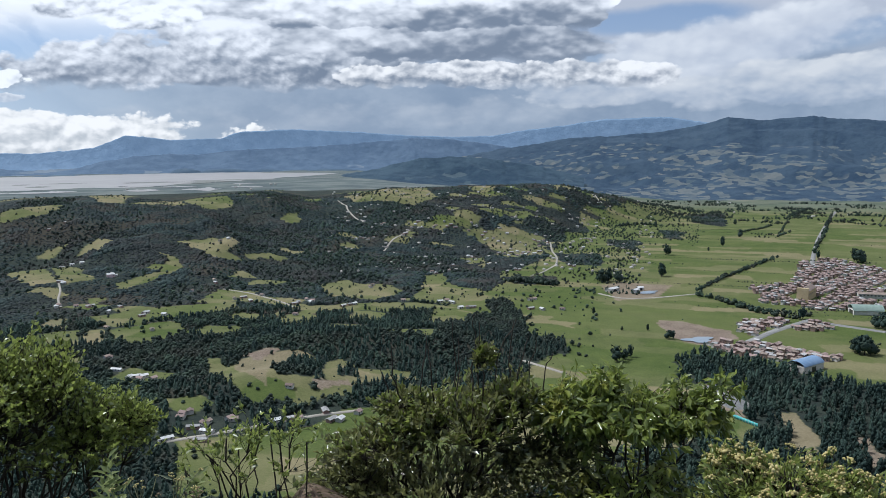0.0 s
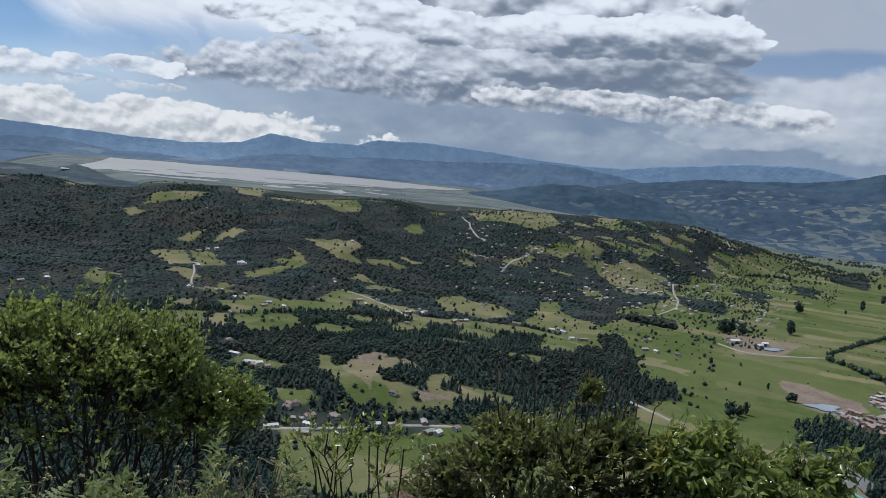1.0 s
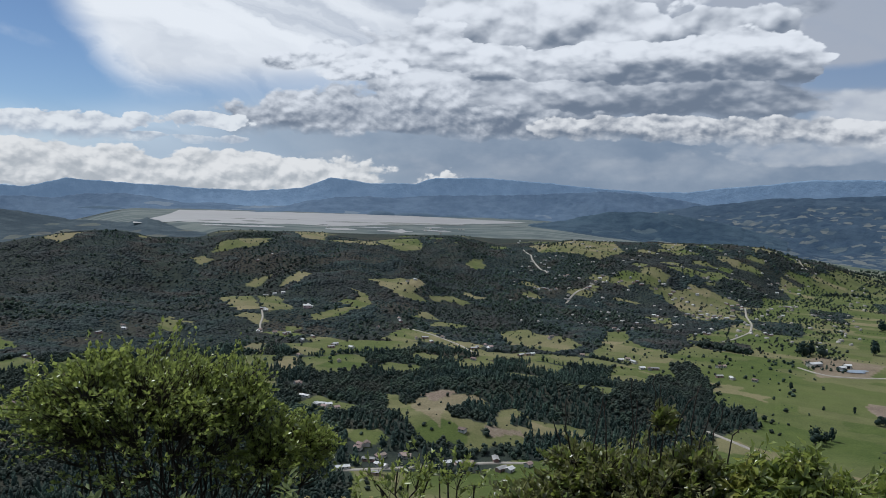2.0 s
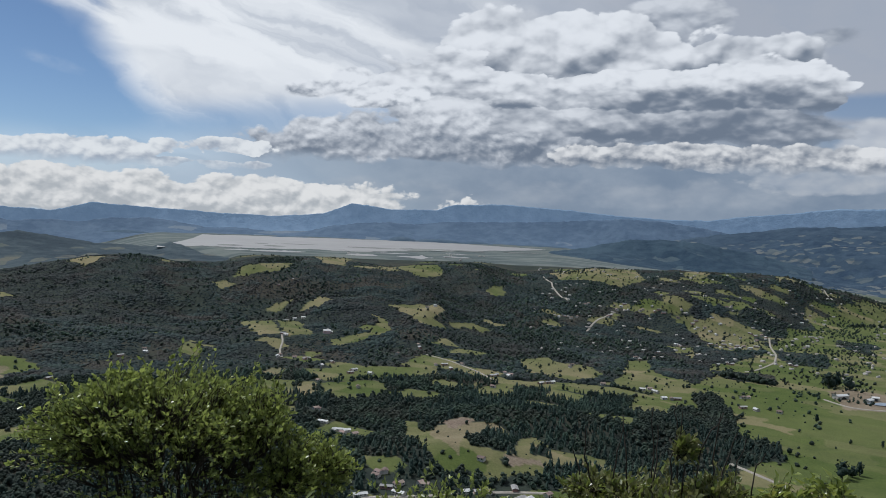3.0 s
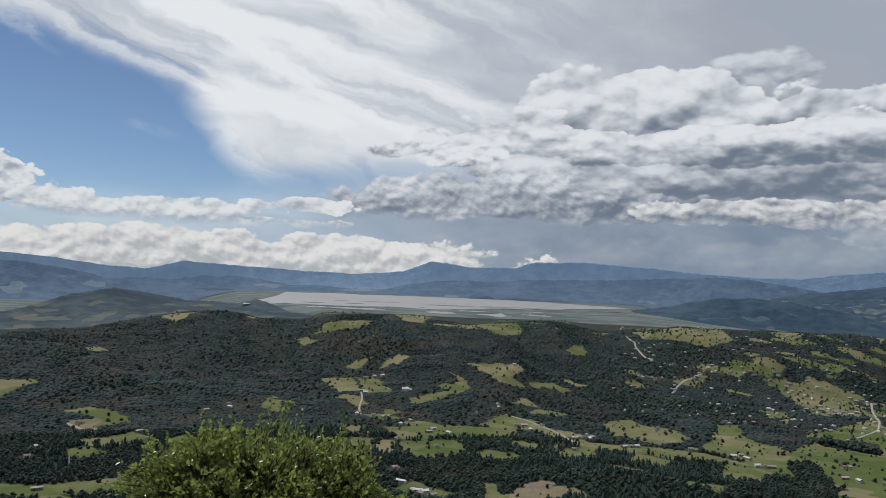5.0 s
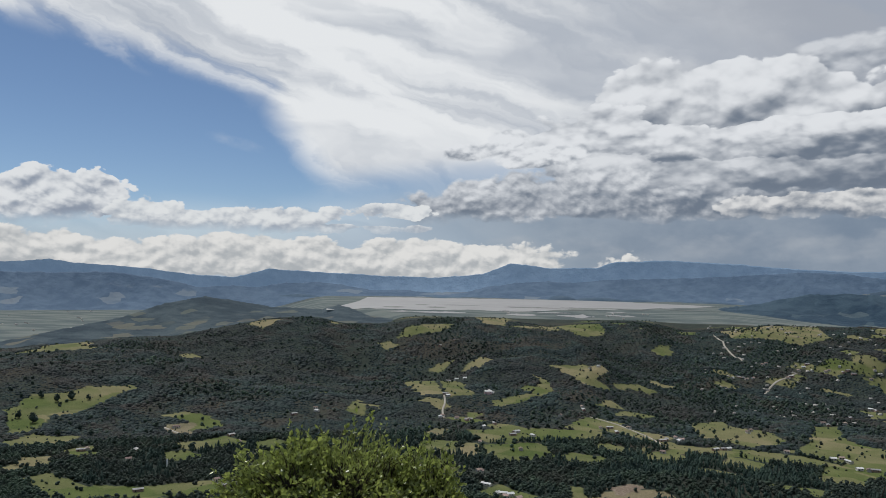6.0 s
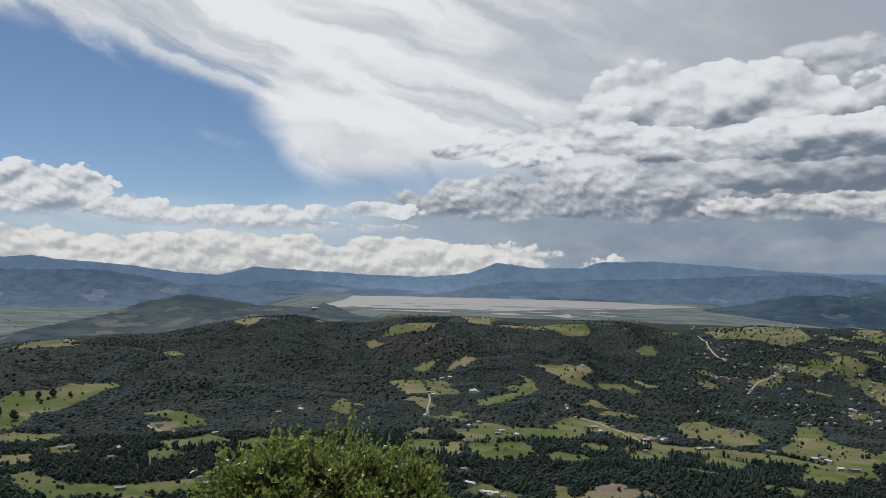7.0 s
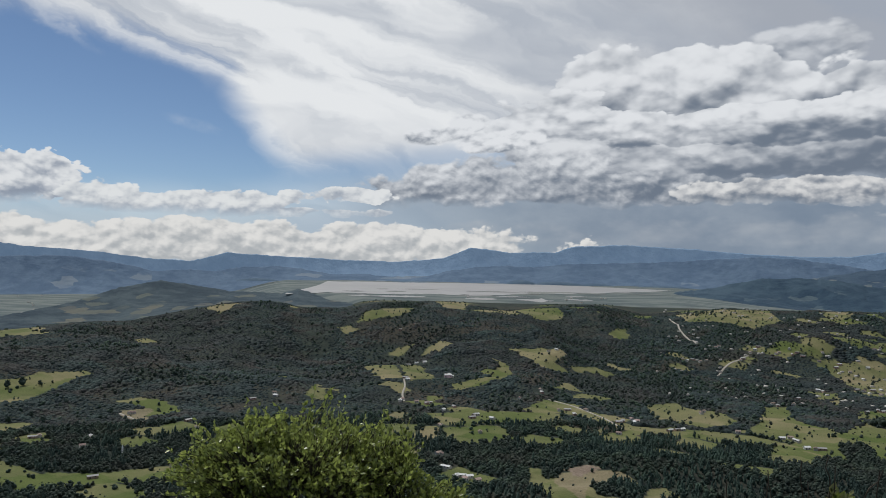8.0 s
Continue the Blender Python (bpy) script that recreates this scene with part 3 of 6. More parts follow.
MEADOWS.append(([(171, 967), (210, 985), (275, 955), (349, 888), (271, 903), (164, 931)], 0.5, 0))
MEADOWS.append(([(377, 1149), (417, 1156), (383, 1040), (410, 1003), (395, 945), (330, 915), (291, 968), (330, 1020)], 0.3, 0))
MEADOWS.append(([(498, 1292), (552, 1307), (494, 1157), (440, 1121)], 0.25, 0))
MEADOWS.append(([(589, 1527), (722, 1512), (709, 1362), (643, 1265), (590, 1331), (595, 1512)], 0.5, 0.08))
MEADOWS.append(([(18, 773), (41, 761), (45, 721), (61, 732), (113, 727), (120, 695), (113, 635), (117, 620), (107, 611), (70, 585), (47, 594), (41, 607), (33, 633), (28, 734)], 0.3, 0))
MEADOWS.append(([(56, 733), (113, 727), (116, 712), (71, 640), (66, 614), (52, 637), (55, 714)], 0.9, 0.35))
MEADOWS.append(([(60, 747), (90, 735), (69, 720)], 0.5, 1))
MEADOWS.append(([(126, 679), (144, 686), (152, 658), (196, 647), (193, 619), (164, 617), (131, 607), (120, 616)], 0.4, 0))
MEADOWS.append(([(109, 616), (134, 618), (129, 598), (113, 603)], 0.5, 0.9))
MEADOWS.append(([(49, 608), (131, 607), (126, 583), (86, 587), (64, 584)], 0.15, 0))
MEADOWS.append(([(67, 550), (102, 559), (138, 558), (174, 551), (150, 478), (98, 487), (59, 474), (31, 442), (-12, 459), (-12, 541), (29, 547)], 0.12, 0))
MEADOWS.append(([(-11, 545), (31, 538), (30, 519), (-9, 524)], 0.6, 0))
MEADOWS.append(([(62, 487), (97, 486), (94, 463), (65, 461)], 1, 0))
MEADOWS.append(([(-24, 635), (13, 626), (17, 597), (3, 579), (-7, 608)], 0.4, 0))
MEADOWS.append(([(-111, 811), (-91, 814), (-87, 769), (-107, 778)], 0.3, 0))
MEADOWS.append(([(-716, 962), (-734, 1025), (-696, 1068), (-689, 1103), (-640, 1115), (-613, 1103), (-631, 1026), (-627, 976), (-651, 955), (-617, 891), (-645, 869)], 0.3, 0))
MEADOWS.append(([(-621, 838), (-612, 882), (-555, 878), (-541, 833), (-594, 801)], 0.3, 0))
MEADOWS.append(([(-562, 758), (-529, 772), (-508, 742), (-516, 715), (-517, 699)], 0.65, 0))
MEADOWS.append(([(-456, 658), (-410, 681), (-379, 680), (-349, 702), (-315, 716), (-303, 690), (-321, 665), (-344, 653), (-436, 636)], 0.02, 0))
MEADOWS.append(([(-369, 687), (-350, 709), (-311, 717), (-307, 698), (-335, 678), (-358, 668)], 0.05, 0))
MEADOWS.append(([(-326, 607), (-313, 633), (-290, 639), (-294, 596), (-302, 563)], 0.02, 0))
MEADOWS.append(([(-528, 803), (-496, 821), (-476, 793), (-498, 768)], 0.3, 0))
MEADOWS.append(([(-972, 1316), (-980, 1405), (-1276, 2001), (-887, 1437), (-853, 1331), (-938, 1351)], 0.5, 0))
MEADOWS.append(([(-688, 1757), (-634, 1811), (-611, 1781), (-638, 1677)], 0.8, 0))
MEADOWS.append(([(-326, 1706), (-321, 1781), (-202, 1800), (-210, 1750), (-278, 1716)], 0.4, 0))
MEADOWS.append(([(-283, 1095), (-281, 1168), (-257, 1137), (-246, 1075)], 0.2, 0))
MEADOWS.append(([(-367, 1217), (-349, 1230), (-338, 1192), (-353, 1180)], 0.2, 0))
MEADOWS.append(([(-495, 962), (-466, 991), (-432, 920), (-458, 913)], 0.5, 0.5))
MEADOWS.append(([(529, 737), (554, 704), (567, 657), (547, 618), (506, 626), (486, 662)], 0.9, 1))  # works yard
MEADOWS.append(([(408, 506), (399, 444), (379, 421), (339, 425)], 0.9, 1))  # quarry
MEADOWS.append(([(426, 433), (438, 429), (407, 398), (401, 406)], 0.9, 0.3))
MEADOWS.append(([(431, 383), (444, 378), (411, 349), (413, 363)], 0.9, 1))
MEADOWS.append(([(580, 961), (622, 968), (678, 922), (612, 855), (545, 862)], 0.9, 0.75))  # second works yard
MEADOWS.append(([(384, 458), (396, 440), (383, 408), (352, 392), (338, 428), (362, 455)], 0.05, 0))  # playing field
MEADOWS.append(([(424, 434), (438, 429), (390, 370), (372, 372)], 0.8, 0.3))
MEADOWS.append(([(427, 379), (438, 375), (410, 335), (396, 340)], 0.9, 0.9))
MEADOWS.append(([(416, 520), (422, 512), (412, 450), (392, 448), (384, 480)], 0.9, 0.8))
WOODS = []
WOODS.append([(74, 647), (96, 719), (119, 683), (121, 629), (106, 615), (80, 620)])
WOODS.append([(44, 755), (58, 756), (56, 722), (47, 720)])
WOODS.append([(134, 652), (151, 662), (144, 628), (130, 626)])
WOODS.append([(131, 608), (171, 623), (185, 594), (174, 561), (132, 563)])
WOODS.append([(41, 590), (89, 594), (127, 587), (122, 566), (84, 566), (47, 565)])
WOODS.append([(457, 1226), (511, 1242), (467, 1091), (425, 1056), (402, 1067)])
WOODS.append([(483, 1083), (559, 1050), (523, 983), (466, 1025)])
WOODS.append([(390, 929), (417, 917), (369, 773), (353, 777), (363, 847)])
WOODS.append([(1164, 1934), (1325, 1947), (1338, 1965), (1117, 1812)])
WOODS.append([(680, 1277), (750, 1244), (678, 1124), (632, 1158)])
WOODS.append([(881, 1426), (939, 1398), (838, 1246), (835, 1342)])
WOODS.append([(1413, 1851), (1528, 1833), (1270, 1532), (1266, 1646)])
WOODS.append([(881, 1615), (949, 1626), (912, 1562), (847, 1538)])
WOODS.append([(1079, 1514), (1110, 1472), (1018, 1359), (999, 1402)])
TOWN = [(756, 855), (833, 857), (911, 930), (1003, 1016), (1066, 1013), (1049, 889), (805, 679), (770, 694), (730, 699), (722, 741), (699, 765)]
SUBURBS = [[(595, 687), (634, 692), (662, 669), (566, 628), (569, 656)], [(632, 650), (676, 663), (670, 623), (631, 630)], [(504, 636), (556, 605), (571, 558), (580, 531), (544, 531), (513, 558), (496, 593)]]
FARMS = {}
FARMS['ridge village'] = [(490, 1599), (499, 1579), (508, 1559), (511, 1597), (485, 1562), (562, 1571), (560, 1548), (570, 1552), (532, 1557), (540, 1564), (462, 1530), (454, 1522), (348, 1498), (362, 1509), (373, 1498), (386, 1505), (425, 1586), (437, 1608), (576, 1541), (619, 1555), (627, 1544), (635, 1518), (623, 1504), (601, 1525), (641, 1487), (648, 1447), (682, 1508), (735, 1597), (751, 1608)]
FARMS['hill foot'] = [(586, 1333), (592, 1322), (610, 1330), (626, 1335), (627, 1314), (640, 1316), (643, 1298), (663, 1316), (602, 1284), (622, 1291), (727, 1469), (729, 1453), (745, 1459), (744, 1439), (699, 1388), (955, 1688), (976, 1691), (929, 1669), (963, 1648), (974, 1629), (913, 1613), (518, 1317), (521, 1304), (451, 1223), (397, 1152), (395, 1167), (426, 1170), (530, 1140), (533, 1132), (508, 1124)]
FARMS['plain farms'] = [(327, 934), (338, 939), (340, 924), (338, 889), (346, 885), (353, 886), (447, 902), (440, 901), (428, 841), (417, 851), (451, 832), (631, 1141), (633, 1130), (849, 1453), (844, 1433), (761, 1322), (747, 1308), (215, 965), (204, 960), (220, 966), (271, 1080), (277, 1094), (285, 962)]
FARMS['hamlet'] = [(-90, 1267), (-82, 1258), (-87, 1273), (78, 1070), (90, 1076), (97, 1046), (116, 1081), (149, 1003), (155, 1010), (169, 1024), (170, 1003), (174, 1012), (139, 932), (-106, 1088), (-103, 1094), (-66, 1070), (-36, 1015), (-33, 1017), (-38, 999), (-79, 1042), (-25, 915), (-12, 996), (-74, 946), (-149, 1222), (-154, 1229)]
FARMS['lower farms'] = [(-53, 751), (-41, 721), (-32, 713), (-21, 709), (-29, 720), (-37, 723), (2, 596), (7, 597), (16, 572), (18, 574), (34, 575), (37, 572), (66, 559), (77, 560), (83, 559), (105, 547), (111, 545), (84, 610), (17, 556), (8, 568), (12, 541), (-11, 552), (127, 555), (104, 566), (0, 590), (-65, 804), (-62, 800)]
FARMS['west farms'] = [(-451, 818), (-435, 776), (-469, 955), (-473, 954), (-505, 813), (-509, 807), (-384, 925), (-358, 888), (-299, 705), (-367, 673), (-313, 721)]
FARMS['hill farms'] = [(-145, 1101), (-143, 1113), (-105, 1090), (-121, 1097), (-349, 1063), (-328, 1098), (-322, 1084), (-156, 1400), (-140, 1391), (-173, 1416), (-217, 1629), (-190, 1647), (100, 1447), (85, 1447), (25, 1154), (60, 1210), (61, 1196)]
LANES = []
LANES.append(('high road', [(1833, 1732), (1683, 1605), (1446, 1398), (1266, 1238), (1127, 1109), (992, 980)], 7))
LANES.append(('hill lane', [(1135, 1934), (1125, 1890), (1102, 1844), (1099, 1809)], 5))
LANES.append(('foot lane', [(749, 1436), (692, 1321), (659, 1237), (615, 1157), (546, 1084), (526, 1073)], 4.5))
LANES.append(('village lane', [(478, 1552), (457, 1531), (430, 1501), (403, 1460), (382, 1414)], 5))
LANES.append(('plateau lane', [(395, 1895), (399, 1808), (389, 1750), (393, 1673), (394, 1614)], 5))
LANES.append(('plain lane', [(546, 905), (553, 859), (597, 848), (634, 849), (663, 849)], 5))
LANES.append(('suburb street', [(546, 617), (571, 628), (600, 643), (626, 652), (654, 661), (680, 670)], 8))
LANES.append(('town road', [(678, 668), (683, 647), (691, 633), (699, 613), (708, 595)], 8))
LANES.append(('farm lane', [(-13, 549), (15, 551), (51, 555), (70, 559), (85, 561), (109, 562), (129, 561)], 5))
LANES.append(('works lane', [(306, 641), (316, 618), (324, 591)], 5))
LANES.append(('meadow lane', [(69, 1158), (105, 1105), (136, 1025), (149, 965)], 3.5))
LANES.append(('wood lane', [(-156, 1227), (-149, 1190), (-149, 1148), (-139, 1101)], 4))
LANES.append(('west lane', [(-487, 954), (-464, 934), (-445, 917), (-426, 907)], 4))
HEDGES = []
HEDGES.append(([(659, 844), (662, 807), (656, 754), (655, 729), (667, 687), (670, 675)], 6, 9))
HEDGES.append(([(679, 868), (737, 908), (809, 955), (889, 1002), (944, 1036), (1002, 1070)], 8, 8))
HEDGES.append(([(465, 1038), (493, 1013), (524, 979)], 7, 14))
HEDGES.append(([(656, 755), (664, 727), (685, 704), (694, 687)], 6, 8))
HEDGES.append(([(1588, 1656), (1701, 1738), (1833, 1834)], 9, 9))
HEDGES.append(([(1221, 1416), (1325, 1460), (1388, 1502)], 8, 7))
HEDGES.append(([(1098, 1080), (1196, 1168), (1356, 1310), (1753, 1667)], 34, 12))
HEDGES.append(([(1178, 1337), (1219, 1301), (1565, 1629), (1665, 1644)], 14, 6))
HEDGES.append(([(1220, 1378), (1250, 1326), (1337, 1384)], 10, 7))
HEDGES.append(([(1046, 1656), (1133, 1663), (1143, 1628)], 8, 10))
HEDGES.append(([(497, 1022), (526, 998)], 6, 8))
TREES = {}
TREES['broad'] = [(596, 980, 23), (611, 984, 24), (617, 971, 19), (596, 991, 13), (386, 607, 17), (406, 615, 14), (397, 610, 11), (483, 699, 8), (376, 673, 7), (473, 795, 10), (853, 1179, 22), (1027, 1240, 22), (1161, 1346, 19), (486, 658, 10), (482, 659, 11), (671, 850, 10), (653, 832, 8), (1093, 989, 38), (1079, 967, 28), (1095, 974, 22), (716, 616, 16), (718, 609, 21), (718, 603, 20), (1109, 982, 13), (1330, 1563, 15), (954, 1191, 9)]
TREES['grove'] = [(611, 546, 17), (610, 540, 21), (614, 538, 22), (619, 536, 17), (623, 534, 11), (614, 551, 12)]
TREES['slim'] = [(704, 986, 24), (710, 990, 22), (677, 678, 17), (672, 677, 14), (1060, 1034, 16), (753, 814, 10), (1127, 1605, 18), (546, 1000, 9)]
TREES['field'] = [(-715, 1031, 11), (-683, 1022, 13), (-672, 1038, 15), (-646, 1038, 9), (-678, 934, 12), (-646, 917, 15), (-513, 722, 8), (-505, 728, 8), (-536, 736, 7), (-575, 908, 8), (-545, 884, 9), (-583, 875, 10), (-537, 792, 7)]
TREES['near'] = [(50, 595, 5), (104, 604, 4), (138, 591, 5), (387, 953, 6), (349, 948, 5), (291, 1019, 6), (458, 710, 5)]


def lots(x, y):
    """Place in the patchwork of small fields: a whole number of fields along and across."""
    return (x * 0.8 - y * 0.6) / 48, (x * 0.6 + y * 0.8) / 36


def land_use(x, y):
    """Shares of meadow, dryness and bare soil at (x, y)."""
    az, r = np.degrees(np.arctan2(x, y)), np.hypot(x, y)
    wx, wy = x + fractal(x, y, 45, 4, 3) * 13, y + fractal(x, y, 45, 4, 4) * 22
    a2 = az + fractal(x, y, 200, 3, 8) * 2
    meadow = np.where(r > 2350, 1.0, 0.0)
    # fields of the plain: a skewed patchwork of strips
    u, v = 0.77 * wx - 0.64 * wy, 0.64 * wx + 0.77 * wy
    cell = hash2(np.floor(u / 105 + 0.37 * np.floor(v / 27)).astype(np.int64), np.floor(v / 27).astype(np.int64), 6)
    patch = np.clip(cell ** 4 * 0.9 + 0.25 * fractal(x, y, 120, 3, 14), 0, 1)
    dry = patch
    soil = np.zeros_like(meadow)
    # small clearings: many on the settled eastern slopes, few in the scrub
    cu, cv = lots(wx, wy)
    lot = hash2(np.floor(cu).astype(np.int64), np.floor(cv).astype(np.int64), 17)
    edge = fractal(x, y, 380, 2, 23) * 0.5
    share = np.where((az > 11) & (az < 34) & (r > 1120) & (r < 2180), 0.16 + edge, np.where((az < -12) & (r > 680) & (r < 1180), 0.16 + edge * 0.5, np.where((az < 8) & (r > 1900), 0.25 + edge, 0.035)))
    # the belt of smallholdings along the ridge's foot, and clearings on its eastern shoulder
    belt = smooth(-13, -8, az) * smooth(34, 26, az) * smooth(820, 880, r) * smooth(1180 + 12 * np.clip(az, -8, 30), 1080 + 10 * np.clip(az, -8, 30), r)
    share = np.maximum(share, belt * (0.24 + edge))
    share = np.where((az > -6) & (az < 14) & (r > 1230) & (r < 1620), np.maximum(share, 0.13 + edge * 0.6), share)
    share = np.where(r < 640, 0.0, share)
    meadow = np.where(lot < share, 1.0, meadow)
    dry = np.where((lot < share), np.clip(0.02 + 0.75 * hash2(np.floor(cu).astype(np.int64), np.floor(cv).astype(np.int64), 18) + 0.4 * fractal(x, y, 40, 2, 29), 0, 1), dry)
    for corners, d, s in MEADOWS:
        hit = inside(wx, wy, corners)
        meadow, dry, soil = np.where(hit, 1.0, meadow), np.where(hit, patch if d is None else np.clip(d + 0.4 * fractal(x, y, 50, 3, 19) + 0.7 * (hash2(np.floor(cu).astype(np.int64), np.floor(cv).astype(np.int64), 18) ** 2 - 0.25), 0, 1), dry), np.where(hit, s, soil)
    for corners in WOODS:
        meadow = np.where(inside(wx, wy, corners), 0.0, meadow)
    near = r < 60
    return np.where(near, 0.25, meadow), dry, soil * (meadow > 0.5)


def mesh_object(name, verts, faces, mat, parent=None, label=""):
    """One mesh from arrays of corners and of faces with equal numbers of corners."""
    me = bpy.data.meshes.new(name)
    faces = np.asarray(faces, np.int32)
    n, k = faces.shape
    me.vertices.add(len(verts))
    me.vertices.foreach_set("co", np.asarray(verts, np.float32).ravel())
    me.loops.add(n * k)
    me.loops.foreach_set("vertex_index", faces.ravel())
    me.polygons.add(n)
    me.polygons.foreach_set("loop_start", np.arange(0, n * k, k, dtype=np.int32))
    me.polygons.foreach_set("loop_total", np.full(n, k, np.int32))
    me.update(calc_edges=True)
    me.materials.append(mat)
    ob = new(name, me)
    if parent:
        ob.parent = parent
    if label:
        ob["label"] = label
    return ob


def grid_faces(rows, cols, wrap=False):
    i, j = np.meshgrid(np.arange(rows - 1), np.arange(cols if wrap else cols - 1), indexing="ij")
    i, j = i.ravel(), j.ravel()
    k = (j + 1) % cols
    return np.stack([i * cols + j, i * cols + k, (i + 1) * cols + k, (i + 1) * cols + j], 1)[:, ::-1]


def shade_smooth(ob):
    ob.data.polygons.foreach_set("use_smooth", np.ones(len(ob.data.polygons), bool))
    return ob


def make_ground():
    az = np.concatenate([np.arange(-180, -44, 4.0), np.arange(-44, 56, 0.16), np.arange(56, 180, 4.0)])
    r = np.concatenate([np.geomspace(0.02, 400, 84)[:-1], np.geomspace(400, 2400, 400)[:-1], np.geomspace(2400, 4950, 60)])
    rr, aa = np.meshgrid(r, np.radians(az), indexing="ij")
    x, y = rr * np.sin(aa), rr * np.cos(aa)
    z = land(x, y)
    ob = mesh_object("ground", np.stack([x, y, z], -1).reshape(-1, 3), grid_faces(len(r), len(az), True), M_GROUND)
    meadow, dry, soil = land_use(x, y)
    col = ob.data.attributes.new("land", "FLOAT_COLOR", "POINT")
    # Alpha rises with distance: marsh west of 27 degrees, a partial haze tint east.
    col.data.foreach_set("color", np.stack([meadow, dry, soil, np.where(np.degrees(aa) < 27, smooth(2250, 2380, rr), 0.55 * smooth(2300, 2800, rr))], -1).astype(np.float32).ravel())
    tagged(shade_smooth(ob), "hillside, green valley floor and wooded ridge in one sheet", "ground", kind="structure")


make_ground()


def make_range(name, az, el, crest, foot, mat, label, rough=1.0, seed=1, gully=0.0, bushy=0.03):
    """A far range of hills: from its foot up to a crest at the given bearings and angles, and down behind."""
    a = np.arange(az[0], az[-1], 0.09)
    e = np.interp(a, az, el) + fractal(a * 60, a * 0 + seed * 77.0, 60, 3, seed) * 0.07 * rough
    e = e + fractal(a * 60, a * 0 + seed * 31.0, 16, 3, seed + 5) * bushy
    rows = np.concatenate([np.linspace(0, 1, 56), [1.04, 1.12]])
    ff, aa = np.meshgrid(rows, a, indexing="ij")
    crest = np.interp(a, az, crest)[None, :] if isinstance(crest, list) else crest
    rr = foot + (crest - foot) * ff
    x, y = rr * np.sin(np.radians(aa)), rr * np.cos(np.radians(aa))
    zc = 200 + crest * np.tan(np.radians(e))[None, :] * np.ones_like(ff)
    zf = land(foot * np.sin(np.radians(a)), foot * np.cos(np.radians(a)))[None, :] - 6 + 0 * ff
    up = np.clip(ff, 0, 1)
    lump = (fractal(x, y, 500, 5, seed + 3) * 40 + fractal(x, y, 130, 3, seed + 7) * 12) * rough
    spur = np.abs(fractal(x + 0.6 * y, y * 0.35, 330, 4, seed + 11))
    lump = lump - spur * gully
    z = zf + (zc - zf) * (0.5 * up + 0.5 * up ** 2) + lump * np.sin(np.pi * up) * np.clip((zc - zf) / 250, 0, 1)
    z = np.where(ff > 1, zc - (ff - 1) * 900, z)
    ob = mesh_object(name, np.stack([x, y, z], -1).reshape(-1, 3), grid_faces(len(rows), len(a)), mat)
    return tagged(shade_smooth(ob), label, "hills", kind="structure")


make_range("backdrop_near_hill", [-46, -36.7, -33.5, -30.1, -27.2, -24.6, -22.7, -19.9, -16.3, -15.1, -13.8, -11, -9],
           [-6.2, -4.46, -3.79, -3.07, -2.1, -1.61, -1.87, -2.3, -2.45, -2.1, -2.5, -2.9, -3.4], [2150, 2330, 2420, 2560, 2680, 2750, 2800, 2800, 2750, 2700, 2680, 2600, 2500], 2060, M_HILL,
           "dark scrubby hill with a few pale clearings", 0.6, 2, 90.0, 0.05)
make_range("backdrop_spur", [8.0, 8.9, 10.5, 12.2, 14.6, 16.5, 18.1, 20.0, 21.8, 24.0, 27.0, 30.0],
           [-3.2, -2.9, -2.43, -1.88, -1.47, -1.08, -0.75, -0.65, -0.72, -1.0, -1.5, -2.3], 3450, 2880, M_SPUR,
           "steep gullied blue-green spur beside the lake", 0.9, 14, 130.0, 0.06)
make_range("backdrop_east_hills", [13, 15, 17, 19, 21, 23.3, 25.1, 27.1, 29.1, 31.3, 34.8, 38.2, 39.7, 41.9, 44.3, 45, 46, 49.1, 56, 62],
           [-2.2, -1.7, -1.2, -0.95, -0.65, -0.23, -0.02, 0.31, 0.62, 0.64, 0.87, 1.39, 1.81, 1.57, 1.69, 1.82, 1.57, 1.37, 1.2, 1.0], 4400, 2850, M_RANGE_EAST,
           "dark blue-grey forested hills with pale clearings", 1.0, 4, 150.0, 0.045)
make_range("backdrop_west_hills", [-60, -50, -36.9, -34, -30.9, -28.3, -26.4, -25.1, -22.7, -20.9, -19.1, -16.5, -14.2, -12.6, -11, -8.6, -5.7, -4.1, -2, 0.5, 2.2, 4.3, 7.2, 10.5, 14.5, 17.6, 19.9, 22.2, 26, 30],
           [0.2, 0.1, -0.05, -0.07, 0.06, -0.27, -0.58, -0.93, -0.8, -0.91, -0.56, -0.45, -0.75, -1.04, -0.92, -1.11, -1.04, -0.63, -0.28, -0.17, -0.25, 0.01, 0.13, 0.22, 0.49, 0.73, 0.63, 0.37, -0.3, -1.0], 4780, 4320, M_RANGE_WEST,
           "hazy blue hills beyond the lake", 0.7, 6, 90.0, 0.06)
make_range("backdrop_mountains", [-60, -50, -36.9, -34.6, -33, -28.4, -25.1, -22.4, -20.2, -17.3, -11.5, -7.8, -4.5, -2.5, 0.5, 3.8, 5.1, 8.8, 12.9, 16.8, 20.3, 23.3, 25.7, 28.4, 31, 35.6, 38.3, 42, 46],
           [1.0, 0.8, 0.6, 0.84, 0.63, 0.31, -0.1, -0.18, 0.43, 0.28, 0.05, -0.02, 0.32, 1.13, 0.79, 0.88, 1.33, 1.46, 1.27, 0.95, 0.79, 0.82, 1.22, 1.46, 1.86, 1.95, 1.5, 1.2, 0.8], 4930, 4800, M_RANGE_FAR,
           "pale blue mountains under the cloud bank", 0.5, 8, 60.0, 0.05)


